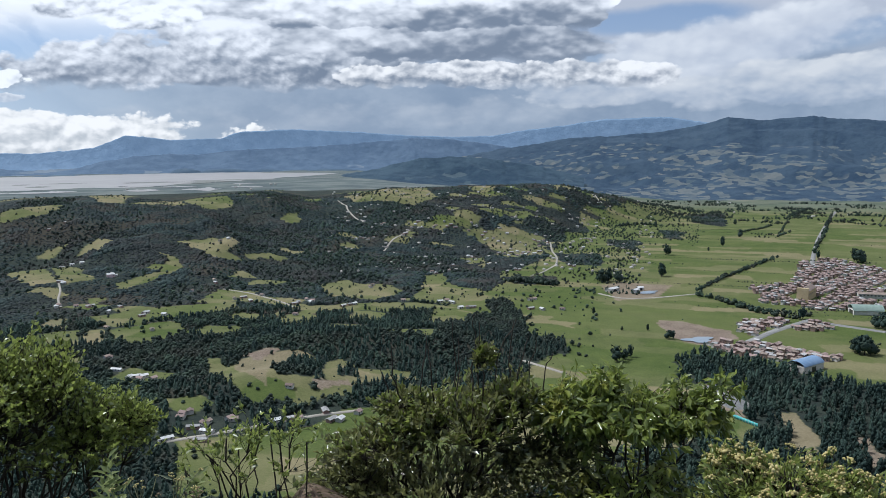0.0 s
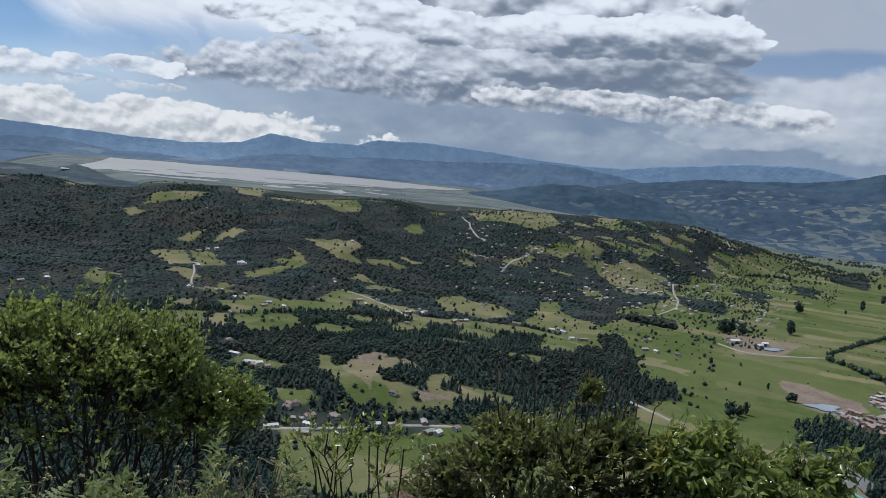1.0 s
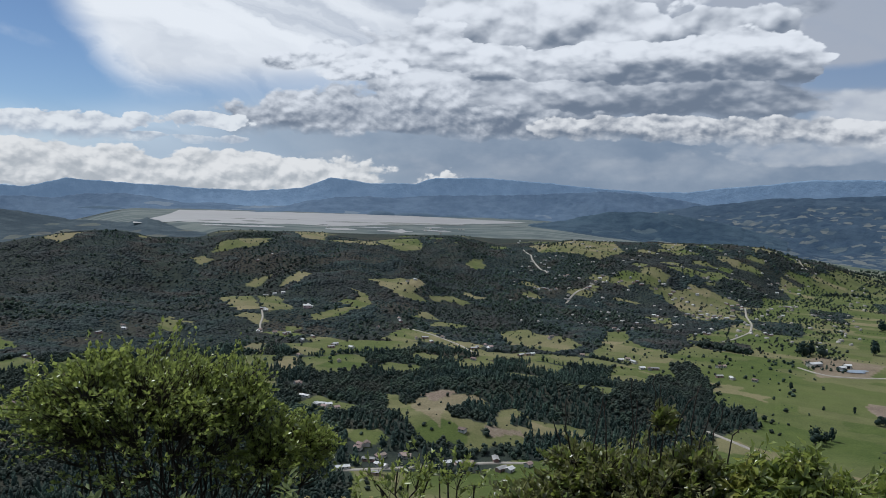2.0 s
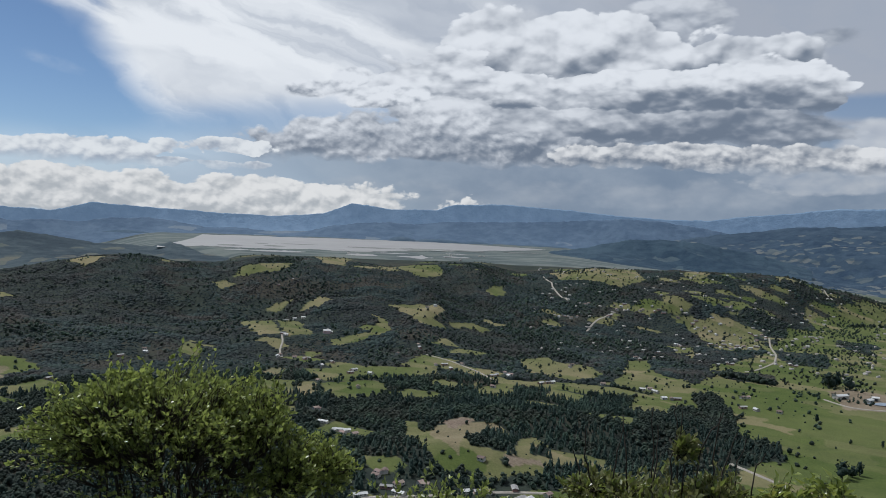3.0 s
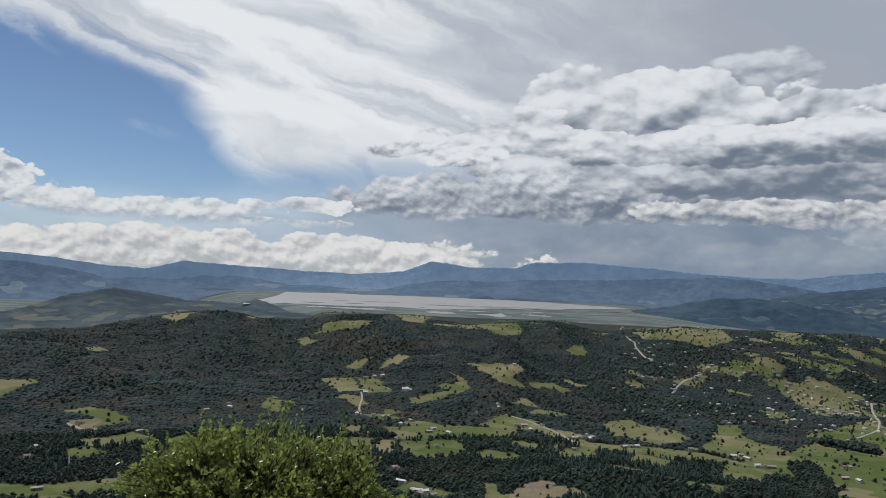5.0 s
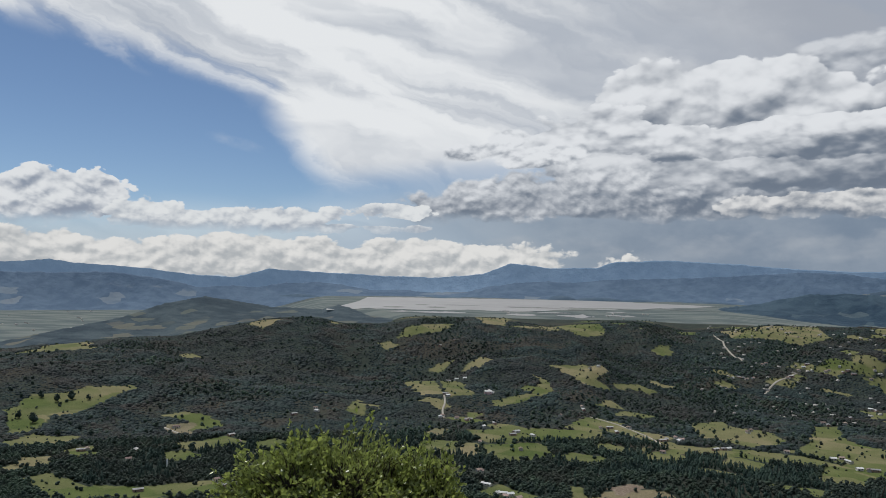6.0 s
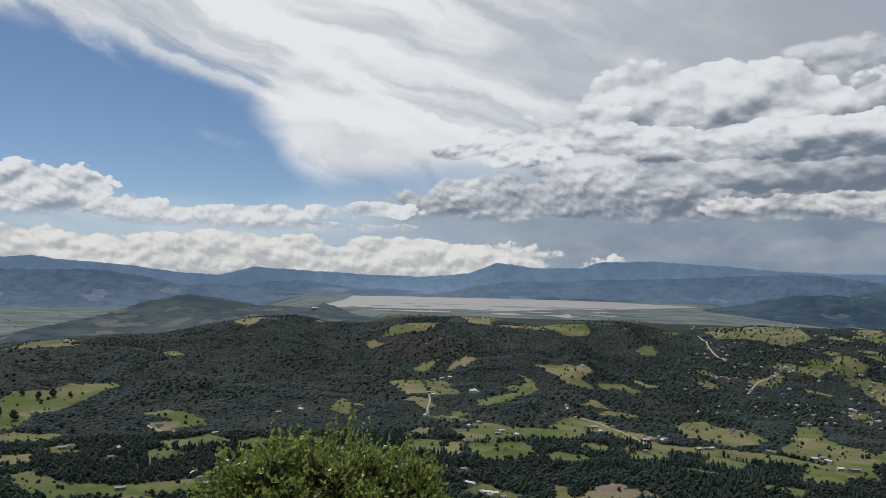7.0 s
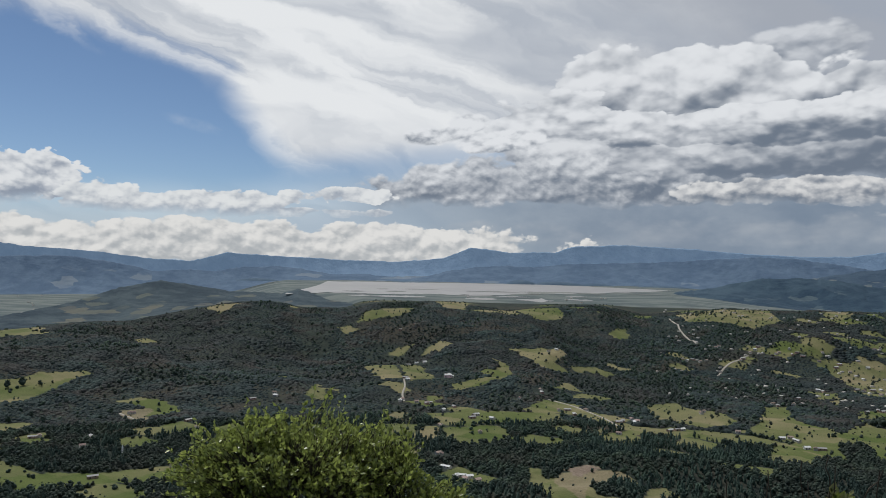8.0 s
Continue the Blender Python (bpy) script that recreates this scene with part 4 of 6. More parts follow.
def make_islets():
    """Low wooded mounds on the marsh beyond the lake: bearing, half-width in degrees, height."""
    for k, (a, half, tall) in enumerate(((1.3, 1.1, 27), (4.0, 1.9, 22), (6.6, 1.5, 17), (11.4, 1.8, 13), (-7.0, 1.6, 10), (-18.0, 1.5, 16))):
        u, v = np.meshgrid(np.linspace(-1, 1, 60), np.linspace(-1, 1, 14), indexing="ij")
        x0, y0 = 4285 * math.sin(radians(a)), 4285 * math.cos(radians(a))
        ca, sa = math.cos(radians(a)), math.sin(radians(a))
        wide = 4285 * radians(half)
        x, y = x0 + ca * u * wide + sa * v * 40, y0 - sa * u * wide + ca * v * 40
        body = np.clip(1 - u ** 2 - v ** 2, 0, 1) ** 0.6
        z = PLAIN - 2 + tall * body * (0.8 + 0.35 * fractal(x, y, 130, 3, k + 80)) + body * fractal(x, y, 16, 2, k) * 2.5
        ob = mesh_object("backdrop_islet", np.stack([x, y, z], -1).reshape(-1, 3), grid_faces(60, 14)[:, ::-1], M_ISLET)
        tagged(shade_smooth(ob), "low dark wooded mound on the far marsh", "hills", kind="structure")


make_islets()


def make_lake():
    """The lake: a wide sheet with ragged shores."""
    a = np.arange(-16.0, 12.2, 0.05)
    n = fractal(a * 40, a * 0 + 5.0, 60, 4, 3)
    far = np.interp(a, [-16, -13.6, -13, -6.4, 1.9, 9.8, 12.2], [-2.42, -1.82, -1.53, -1.52, -1.50, -1.66, -1.74]) + n * 0.03
    nearer = np.interp(a, [-16, -13, -10.5, -6.4, 1.9, 8, 12.2], [-2.50, -2.36, -2.38, -2.38, -2.27, -1.98, -1.76]) + fractal(a * 40, a * 0 + 9.0, 40, 4, 6) * 0.06
    z = PLAIN + 0.8
    k = np.linspace(0, 1, 12)[:, None]
    rr = (200 - z) / np.tan(np.radians(-nearer)) * (1 - k) + (200 - z) / np.tan(np.radians(-far)) * k
    x, y = rr * np.sin(np.radians(a)), rr * np.cos(np.radians(a))
    ob = mesh_object("water", np.stack([x, y, np.full_like(x, z)], -1).reshape(-1, 3), grid_faces(12, len(a)), M_WATER)
    tagged(ob, "wide pale grey lake with ragged marshy shores", "lake", kind="structure")


make_lake()



def make_mudflats():
    """Low bars of mud and reed along the near shore, and pools between them."""
    rng = np.random.default_rng(14)
    for k in range(26):
        a0, wide = rng.uniform(-13, 9), rng.uniform(1.0, 4.5)
        e0 = rng.uniform(-2.24, -2.02) if k < 14 else rng.uniform(-2.62, -2.32)
        a = np.linspace(a0, a0 + wide, 30)
        body = np.sin(np.linspace(0, np.pi, 30)) ** 0.6
        jag = fractal(a * 50, a * 0 + k, 20, 3, k)
        z = PLAIN + (1.3 if k < 14 else 1.0)
        r0 = (200 - z) / math.tan(radians(-e0))
        half = (10 + 50 * rng.random()) * body * (1 + 0.6 * jag)
        rows = []
        for s in (-1, 0, 1):
            rr = r0 + s * half + 12 * jag
            px, py = rr * np.sin(np.radians(a)), rr * np.cos(np.radians(a))
            rows.append(np.stack([px, py, (z + 0.0 * px if k < 14 else land(px, py) + 0.9) + 0.2 * (s == 0)], 1))
        if k < 14:
            ob = mesh_object("mudflat", np.concatenate(rows), grid_faces(3, 30), M_MUD)
            tagged(ob, "grey mud and reed bar in the shallows", "mudflat", kind="structure")
        else:
            ob = mesh_object("pool", np.concatenate(rows), grid_faces(3, 30), M_WATER)
            tagged(ob, "shallow pale pool in the marsh", "pool", kind="structure")


make_mudflats()

# ---- woods and trees ----
def ico():
    g = (1 + 5 ** 0.5) / 2
    v = np.array([(-1, g, 0), (1, g, 0), (-1, -g, 0), (1, -g, 0), (0, -1, g), (0, 1, g), (0, -1, -g), (0, 1, -g), (g, 0, -1), (g, 0, 1), (-g, 0, -1), (-g, 0, 1)], float)
    c = bmesh.new()
    for p in v:
        c.verts.new(p)
    hull = bmesh.ops.convex_hull(c, input=c.verts)
    c.verts.index_update()
    f = [[q.index for q in face.verts] for face in c.faces]
    c.free()
    return v / np.linalg.norm(v[0]), np.array(f)


ICO_V, ICO_F = ico()


def crown(rng, lumps, sprays, lump=0.34, slim=1.0, spray=0.16):
    """A crown one metre high and about as wide: lumps of foliage round a middle, with loose sprays that break the outline."""
    vs, fs, n = [], [], 0
    for k in range(lumps):
        h = (k + 0.5) / lumps
        a, d = k * 2.4 + rng.random(), 0.28 * math.sqrt(rng.random()) * (1.2 - h)
        s = lump * (1.0 - 0.45 * h) * (0.8 + 0.4 * rng.random())
        v = ICO_V * (1 + 0.5 * (rng.random((12, 1)) - 0.5)) * (s * slim, s * slim, s) + (d * slim * math.cos(a), d * slim * math.sin(a), 0.22 + 0.6 * h)
        vs.append(v), fs.append(ICO_F + n)
        n += 12
    for k in range(sprays):
        d = rng.normal(size=3)
        d /= np.linalg.norm(d)
        p = np.array((0, 0, 0.5)) + d * (0.40 * slim, 0.40 * slim, 0.46) * (0.75 + 0.35 * rng.random())
        v = p + rng.normal(size=(3, 3)) * spray * 0.6
        vs.append(v), fs.append(np.array([[0, 1, 2]]) + n)
        n += 3
    return np.concatenate(vs), np.concatenate(fs)


def conifer(rng, tiers=4, sides=6):
    """A slim pointed tree one metre high, in ragged tiers."""
    vs, fs, n = [], [], 0
    for k in range(tiers):
        z0, z1 = 0.08 + 0.8 * k / tiers, min(1.0, 0.08 + 0.8 * k / tiers + 0.42)
        w = 0.25 * (1 - 0.62 * k / tiers)
        a = np.linspace(0, 2 * math.pi, sides, endpoint=False) + rng.random() * 3
        rr = w * (0.7 + 0.6 * rng.random(sides))
        ring = np.stack([rr * np.cos(a), rr * np.sin(a), z0 + 0.08 * (rng.random(sides) - 0.5)], 1)
        tip = np.array([[0.03 * (rng.random() - 0.5), 0.03 * (rng.random() - 0.5), z1]])
        vs.append(np.concatenate([ring, tip]))
        fs.append(np.array([[j, (j + 1) % sides, sides] for j in range(sides)]) + n)
        n += sides + 1
    return np.concatenate(vs), np.concatenate(fs)


def stand(name, x, y, height, width, shapes, mat, label, seed):
    """Many trees joined into one mesh."""
    rng = np.random.default_rng(seed)
    z = land(x, y)
    pick = rng.integers(0, len(shapes), len(x))
    turn = rng.random(len(x)) * 6.283
    vs, fs, n = [], [], 0
    for k, (sv, sf) in enumerate(shapes):
        i = np.nonzero(pick == k)[0]
        c, s = np.cos(turn[i])[:, None], np.sin(turn[i])[:, None]
        px, py = sv[None, :, 0] * width[i, None], sv[None, :, 1] * width[i, None]
        v = np.stack([x[i, None] + c * px - s * py, y[i, None] + s * px + c * py, z[i, None] - 0.4 + sv[None, :, 2] * height[i, None]], -1)
        f = sf[None] + (np.arange(len(i)) * len(sv))[:, None, None] + n
        vs.append(v.reshape(-1, 3)), fs.append(f.reshape(-1, sf.shape[1]))
        n += len(i) * len(sv)
    ob = mesh_object(name, np.concatenate(vs), np.concatenate(fs), mat)
    return tagged(ob, label, "woods", kind="stuff")


def scatter(step, r0, r1, seed):
    rng = np.random.default_rng(seed)
    g = np.arange(-1700, 1700, step)
    x, y = np.meshgrid(g, np.arange(150, 2400, step))
    x, y = x + (rng.random(x.shape) - 0.5) * step * 0.95, y + (rng.random(x.shape) - 0.5) * step * 0.95
    r, az = np.hypot(x, y), np.degrees(np.arctan2(x, y))
    ok = (r > r0) & (r < r1) & (az > -44) & (az < 56)
    return x[ok], y[ok]


def off_lanes(x, y, keep=5.0):
    ok = np.ones(len(x), bool)
    for _, line, w in LANES:
        for (ax, ay), (bx, by) in zip(line, line[1:]):
            d2 = max((bx - ax) ** 2 + (by - ay) ** 2, 1e-6)
            s = np.clip(((x - ax) * (bx - ax) + (y - ay) * (by - ay)) / d2, 0, 1)
            ok &= np.hypot(x - ax - s * (bx - ax), y - ay - s * (by - ay)) > keep + w / 2
    for spots in FARMS.values():
        for hx, hy in spots:
            ok &= np.hypot(x - hx, y - hy * 1.0) > 11
    return ok


def dome(rng):
    """A low rounded bush one metre high."""
    a = np.linspace(0, 2 * math.pi, 5, endpoint=False) + rng.random() * 3
    lo = np.stack([0.55 * np.cos(a), 0.55 * np.sin(a), np.zeros(5)], 1) * (0.8 + 0.4 * rng.random((5, 1)))
    hi = np.stack([0.42 * np.cos(a + 0.6), 0.42 * np.sin(a + 0.6), np.full(5, 0.62)], 1) * (0.7 + 0.6 * rng.random((5, 1)))
    f = [[j, (j + 1) % 5, 5 + j] for j in range(5)] + [[(j + 1) % 5, 5 + (j + 1) % 5, 5 + j] for j in range(5)] + [[5 + j, 5 + (j + 1) % 5, 10] for j in range(5)]
    return np.concatenate([lo, hi, [[0.1 * (rng.random() - 0.5), 0.1 * (rng.random() - 0.5), 1.0]]]), np.array(f)


def make_woods():
    rng = np.random.default_rng(11)
    broad = [crown(rng, 3, 12) for _ in range(7)]
    small = [crown(rng, 2, 9, 0.42) for _ in range(7)]
    pines = [conifer(rng) for _ in range(4)] + [crown(rng, 4, 12, 0.24, 0.62, 0.13) for _ in range(6)]
    bushes = [dome(rng) for _ in range(8)]
    # scrub that covers the ridge
    x, y = scatter(6.0, 1000, 2330, 1)
    m, d, s = land_use(x, y)
    r, az = np.hypot(x, y), np.degrees(np.arctan2(x, y))
    thin = fractal(x, y, 150, 3, 51)
    seen = r < crest_distance(az) + 60
    ok = seen & (m < 0.5) & off_lanes(x, y, 2.0) & (thin > -0.9 + 0.5 * rng.random(len(x)))
    drift = fractal(x, y, 55, 3, 53)
    h = 1.2 + 1.2 * rng.random(len(x)) ** 2 + 1.6 * np.clip(thin, 0, 1) + 2.6 * smooth(0.0, 0.5, drift)
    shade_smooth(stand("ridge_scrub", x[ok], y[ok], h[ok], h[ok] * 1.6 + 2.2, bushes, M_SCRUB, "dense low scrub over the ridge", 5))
    # taller trees in its folds and along its clearings
    x, y = scatter(9.0, 1000, 2330, 12)
    m, d, s = land_use(x, y)
    r, az = np.hypot(x, y), np.degrees(np.arctan2(x, y))
    grove = fractal(x, y, 130, 3, 57) - 0.4 * fractal(x, y, 320, 4, 5) + 0.25 * smooth(2.0, 12.0, az)
    ok = (r < crest_distance(az) + 25) & (m < 0.5) & off_lanes(x, y) & (rng.random(len(x)) < 0.08 + 0.8 * smooth(0.1, 0.55, grove))
    h = 3.6 + 3.6 * rng.random(len(x)) ** 1.6
    stand("ridge_woods", x[ok], y[ok], h[ok], h[ok] * (0.95 + 0.35 * rng.random(ok.sum())), small, M_WOODS, "dark low trees in the folds of the ridge", 15)
    # tall forest on the valley floor, mixed
    x, y = scatter(5.2, 420, 1000, 2)
    m, d, s = land_use(x, y)
    az, tall = np.degrees(np.arctan2(x, y)), fractal(x, y, 170, 2, 41)
    ok = (m < 0.5) & off_lanes(x, y)
    pine = (tall + 0.6 * fractal(x, y, 30, 2, 43) > np.where((az > -3) & (az < 30), 0.1, 0.4)) | (az > 33)
    k = ok & ~pine
    h = 3.4 + 4.2 * rng.random(len(x)) ** 1.3
    stand("valley_woods", x[k], y[k], h[k], h[k] * 1.15, broad, M_WOODS, "mixed broadleaved wood on the valley floor", 6)
    k = ok & pine & (az > 31) & (rng.random(len(x)) < 0.55 + 0.5 * (fractal(x, y, 60, 2, 47) > -0.1))
    h = 6.0 + 6.5 * rng.random(len(x))
    gums = [crown(rng, 6, 30, 0.24, 0.66, 0.10) for _ in range(9)] + [conifer(rng, 5, 8) for _ in range(2)]
    stand("pine_plantation", x[k], y[k], h[k], h[k] * 0.80, gums, M_CONIFER, "tall slim pines and gum trees planted close together", 17)
    k = ok & pine & (az <= 31)
    h = 5.0 + 5.5 * rng.random(len(x)) ** 1.3
    stand("conifer_woods", x[k], y[k], h[k], h[k] * 0.95, pines, M_CONIFER, "dark slim conifers and gum trees in dense stands", 7)
    # loose shrubs in meadows, thickest towards their edges
    x, y = scatter(10.0, 420, 2250, 3)
    m, d, s = land_use(x, y)
    rim = np.min([land_use(x + dx, y + dy)[0] for dx, dy in ((13, 12), (-13, -12))], axis=0) < 0.5
    az = np.degrees(np.arctan2(x, y))
    share = np.where(az > 33, 0.008, 0.04) * (0.3 + 1.4 * (fractal(x, y, 120, 2, 71) > -0.1))
    share = np.where((az > 24) & (az < 34) & (np.hypot(x, y) > 1050), 0.22, share)
    cu, cv = lots(x + fractal(x, y, 45, 4, 3) * 13, y + fractal(x, y, 45, 4, 4) * 22)
    hedge = ((cu % 1.0 < 0.13) | (cv % 1.0 < 0.17)) & (az < 31) & (np.hypot(x, y) > 700) & (fractal(x, y, 100, 2, 73) > -0.35)
    ok = (m > 0.5) & off_lanes(x, y, 2) & (rng.random(len(x)) < np.where(rim, 0.42, np.where(hedge, 0.7, share)))
    ok &= ~(inside(x, y, TOWN))
    h = 1.2 + 4.0 * rng.random(len(x)) ** 2.2
    stand("meadow_shrubs", x[ok], y[ok], h[ok], h[ok] * 1.25, small, M_WOODS, "loose shrubs and small trees in the meadows", 8)
    # thickets and garden trees of the settled slopes
    x, y = scatter(8.5, 1050, 2300, 4)
    m, d, s = land_use(x, y)
    az, r = np.degrees(np.arctan2(x, y)), np.hypot(x, y)
    rows = np.abs(((0.77 * x - 0.64 * y) / 46 + fractal(x, y, 200, 2, 93)) % 1.0 - 0.5) < 0.09
    thick = smooth(-0.1, 0.4, fractal(x, y, 80, 3, 91))
    ok = (m > 0.5) & off_lanes(x, y, 1) & (az > 9) & (az < 38) & (r < crest_distance(az) + 60) & (rng.random(len(x)) < np.maximum(0.62 * thick, 0.5 * rows)) & ((az < 34) | (r > 1600))
    h = 2.2 + 4.4 * rng.random(len(x)) ** 1.8
    stand("garden_trees", x[ok], y[ok], h[ok], h[ok] * 1.1, broad, M_WOODS, "thickets and garden trees between small fields", 18)
    # belts of trees where the plain meets the eastern hills
    ca, cr = rng.uniform(29, 56, 150), rng.uniform(2100, 2840, 150)
    ja, jr = (np.repeat(ca, 14) + rng.normal(size=2100) * 0.5), (np.repeat(cr, 14) + rng.normal(size=2100) * 9)
    x, y = jr * np.sin(np.radians(ja)), jr * np.cos(np.radians(ja))
    h = 3 + 6 * rng.random(2100)
    stand("tree_belts", x, y, h, h * 1.1, broad, M_WOODS, "belts of dark trees at the far edge of the plain", 19)
    # hedgerows
    hx, hy, hh = [], [], []
    field_hedges = []
    for k in range(22):
        a, r0 = math.radians(rng.uniform(27, 51)), rng.uniform(820, 2150)
        hx0, hy0, ln = r0 * math.sin(a), r0 * math.cos(a), rng.uniform(70, 230)
        ux, uy = 0.77, -0.64
        field_hedges.append(([(hx0, hy0), (hx0 + ux * ln, hy0 + uy * ln)], 7.0, rng.uniform(1.6, 3.4)))
    for line, step, tall in HEDGES + field_hedges:
        for (ax, ay), (bx, by) in zip(line, line[1:]):
            n = max(2, int(math.hypot(bx - ax, by - ay) / step * 1.6))
            for q in range(n):
                s = (q + rng.random()) / n
                hx.append(ax + s * (bx - ax) + rng.normal() * 1.5), hy.append(ay + s * (by - ay) + rng.normal() * 1.5)
                hh.append(tall * (0.5 + 0.6 * rng.random()))
    hh = np.array(hh)
    stand("hedgerows", np.array(hx), np.array(hy), hh, hh * 1.0, broad, M_WOODS, "dark hedgerows between the fields", 9)


make_woods()


def lathe(points, sides=8, wobble=0.0, rng=None):
    """A tapered limb through (x, y, z, radius) points."""
    bm = bmesh.new()
    rings = []
    for x, y, z, r in points:
        rings.append([bm.verts.new((x + r * math.cos(6.2832 * k / sides), y + r * math.sin(6.2832 * k / sides), z)) for k in range(sides)])
    for a, b in zip(rings, rings[1:]):
        for k in range(sides):
            bm.faces.new((a[k], a[(k + 1) % sides], b[(k + 1) % sides], b[k]))
    bm.faces.new(rings[-1])
    return bm


def part(name, bm, mat, parent, label=""):
    me = bpy.data.meshes.new(name)
    bm.to_mesh(me)
    bm.free()
    me.materials.append(mat)
    ob = new(name, me)
    ob.parent = parent
    if label:
        ob["label"] = label
    return ob


def make_tree(rng, slim, label):
    """A tree ten metres high with a forked trunk and a ragged crown."""
    tree = new("tree")
    tagged(tree, label, "tree", "trees of the valley")
    part("trunk", lathe([(0, 0, -0.6, 0.34), (0.05, 0, 1.5, 0.26), (0.1, 0.05, 4, 0.2), (0.0, 0.1, 8, 0.06)], 7), M_BARK, tree)
    for k in range(3):
        a = k * 2.1 + rng.random()
        part("limb", lathe([(0.05, 0, 1.8 + k, 0.14), (0.8 * slim * math.cos(a), 0.8 * slim * math.sin(a), 4 + k, 0.09), (1.9 * slim * math.cos(a), 1.9 * slim * math.sin(a), 5.5 + k, 0.03)], 5), M_BARK, tree)
    v, f = crown(rng, 9, 90, 0.27, slim, 0.12)
    mesh_object("crown", v * (9.5, 9.5, 9.2) + (0, 0, 0.9), f, M_CONIFER if slim < 0.6 else M_WOODS, tree)
    return tree


def plant_trees():
    rng = np.random.default_rng(21)
    forms = {"broad": [make_tree(rng, 0.95, "dark round-crowned tree on the open plain") for _ in range(3)],
             "slim": [make_tree(rng, 0.5, "tall slim dark gum tree on the plain") for _ in range(2)]}
    used = set()
    for kind, spots in TREES.items():
        for k, (x, y, h) in enumerate(spots):
            form = forms["slim" if kind == "slim" or (kind in ("grove", "broad") and k % 2) else "broad"]
            form = form[k % len(form)]
            h = min(h, 25)
            m = Matrix.Translation((x, y, float(land(x, y)))) @ pose(0, 0, 0, 0, 0, 137 * k) @ Matrix.Diagonal((h / 11.5, h / 11.5, h / 11, 1))
            if form.name in used:
                form = copy_thing(form, Matrix())
            used.add(form.name)
            form.matrix_basis = m
            if kind == "grove":
                form["label"] = "tall dark gum tree in a small grove"
            elif kind == "field":
                form["label"] = "round green tree in a hillside pasture"
    for form in [*forms["broad"], *forms["slim"]]:
        if form.name not in used:
            for o in [*form.children_recursive, form]:
                bpy.data.objects.remove(o)


plant_trees()


def make_lanes():
    for name, line, w in LANES:
        w = w * 0.72 if w < 6 else w
        pts = []
        for (ax, ay), (bx, by) in zip(line, line[1:]):
            n = max(1, int(math.hypot(bx - ax, by - ay) / 7))
            pts += [(ax + (bx - ax) * q / n, ay + (by - ay) * q / n) for q in range(n)]
        pts.append(line[-1])
        p = np.array(pts, float)
        for _ in range(6):
            p[1:-1] = (p[:-2] + 2 * p[1:-1] + p[2:]) / 4
        d = np.gradient(p, axis=0)
        d /= np.linalg.norm(d, axis=1)[:, None] + 1e-9
        side = np.stack([-d[:, 1], d[:, 0]], 1)
        rows = []
        for q, drop in ((-0.62, -1.5), (-0.5, 0.0), (0.0, 0.08), (0.5, 0.0), (0.62, -1.5)):
            e = p + side * (w * q)
            rows.append(np.stack([e[:, 0], e[:, 1], land(e[:, 0], e[:, 1]) + 0.55 + drop], 1))
        ob = mesh_object("road", np.concatenate(rows), grid_faces(5, len(p)), M_ASPHALT if w > 6 else M_LANE)
        tagged(ob, "worn grey asphalt road" if w > 6 else "pale unpaved lane between fields", "road", kind="structure")


make_lanes()

# ---- houses ----
def box(bm, x0, y0, z0, x1, y1, z1):
    v = [bm.verts.new(p) for p in ((x0, y0, z0), (x1, y0, z0), (x1, y1, z0), (x0, y1, z0), (x0, y0, z1), (x1, y0, z1), (x1, y1, z1), (x0, y1, z1))]
    for f in ((3, 2, 1, 0), (4, 5, 6, 7), (0, 1, 5, 4), (1, 2, 6, 5), (2, 3, 7, 6), (3, 0, 4, 7)):
        bm.faces.new([v[i] for i in f])
    return bm


def gable(bm, w, d, z, h, over=0.5, thick=0.18, ridge=0.0):
    """Two roof slopes with eaves and thickness, ridge along x."""
    for s in (-1, 1):
        e, t = d / 2 + over, h * over / (d / 2)
        p = [(-w / 2 - over, s * e, z - t), (w / 2 + over, s * e, z - t), (w / 2 + over, ridge, z + h), (-w / 2 - over, ridge, z + h)]
        lo = [bm.verts.new(q) for q in p]
        hi = [bm.verts.new((q[0], q[1], q[2] + thick)) for q in p]
        order = range(4) if s < 0 else range(3, -1, -1)
        bm.faces.new([hi[i] for i in order])
        bm.faces.new([lo[i] for i in reversed(order)])
        for i in range(4):
            j = (i + 1) % 4
            bm.faces.new([lo[i], lo[j], hi[j], hi[i]] if s < 0 else [lo[j], lo[i], hi[i], hi[j]])
    return bm


def walls(bm, w, d, z, h):
    """Four walls with gable ends."""
    v = [bm.verts.new(p) for p in ((-w / 2, -d / 2, -0.8), (w / 2, -d / 2, -0.8), (w / 2, d / 2, -0.8), (-w / 2, d / 2, -0.8),
                                   (-w / 2, -d / 2, z), (w / 2, -d / 2, z), (w / 2, d / 2, z), (-w / 2, d / 2, z), (-w / 2, 0, z + h), (w / 2, 0, z + h))]
    for f in ((0, 1, 5, 4), (2, 3, 7, 6), (1, 2, 6, 9, 5), (3, 0, 4, 8, 7)):
        bm.faces.new([v[i] for i in f])
    return bm


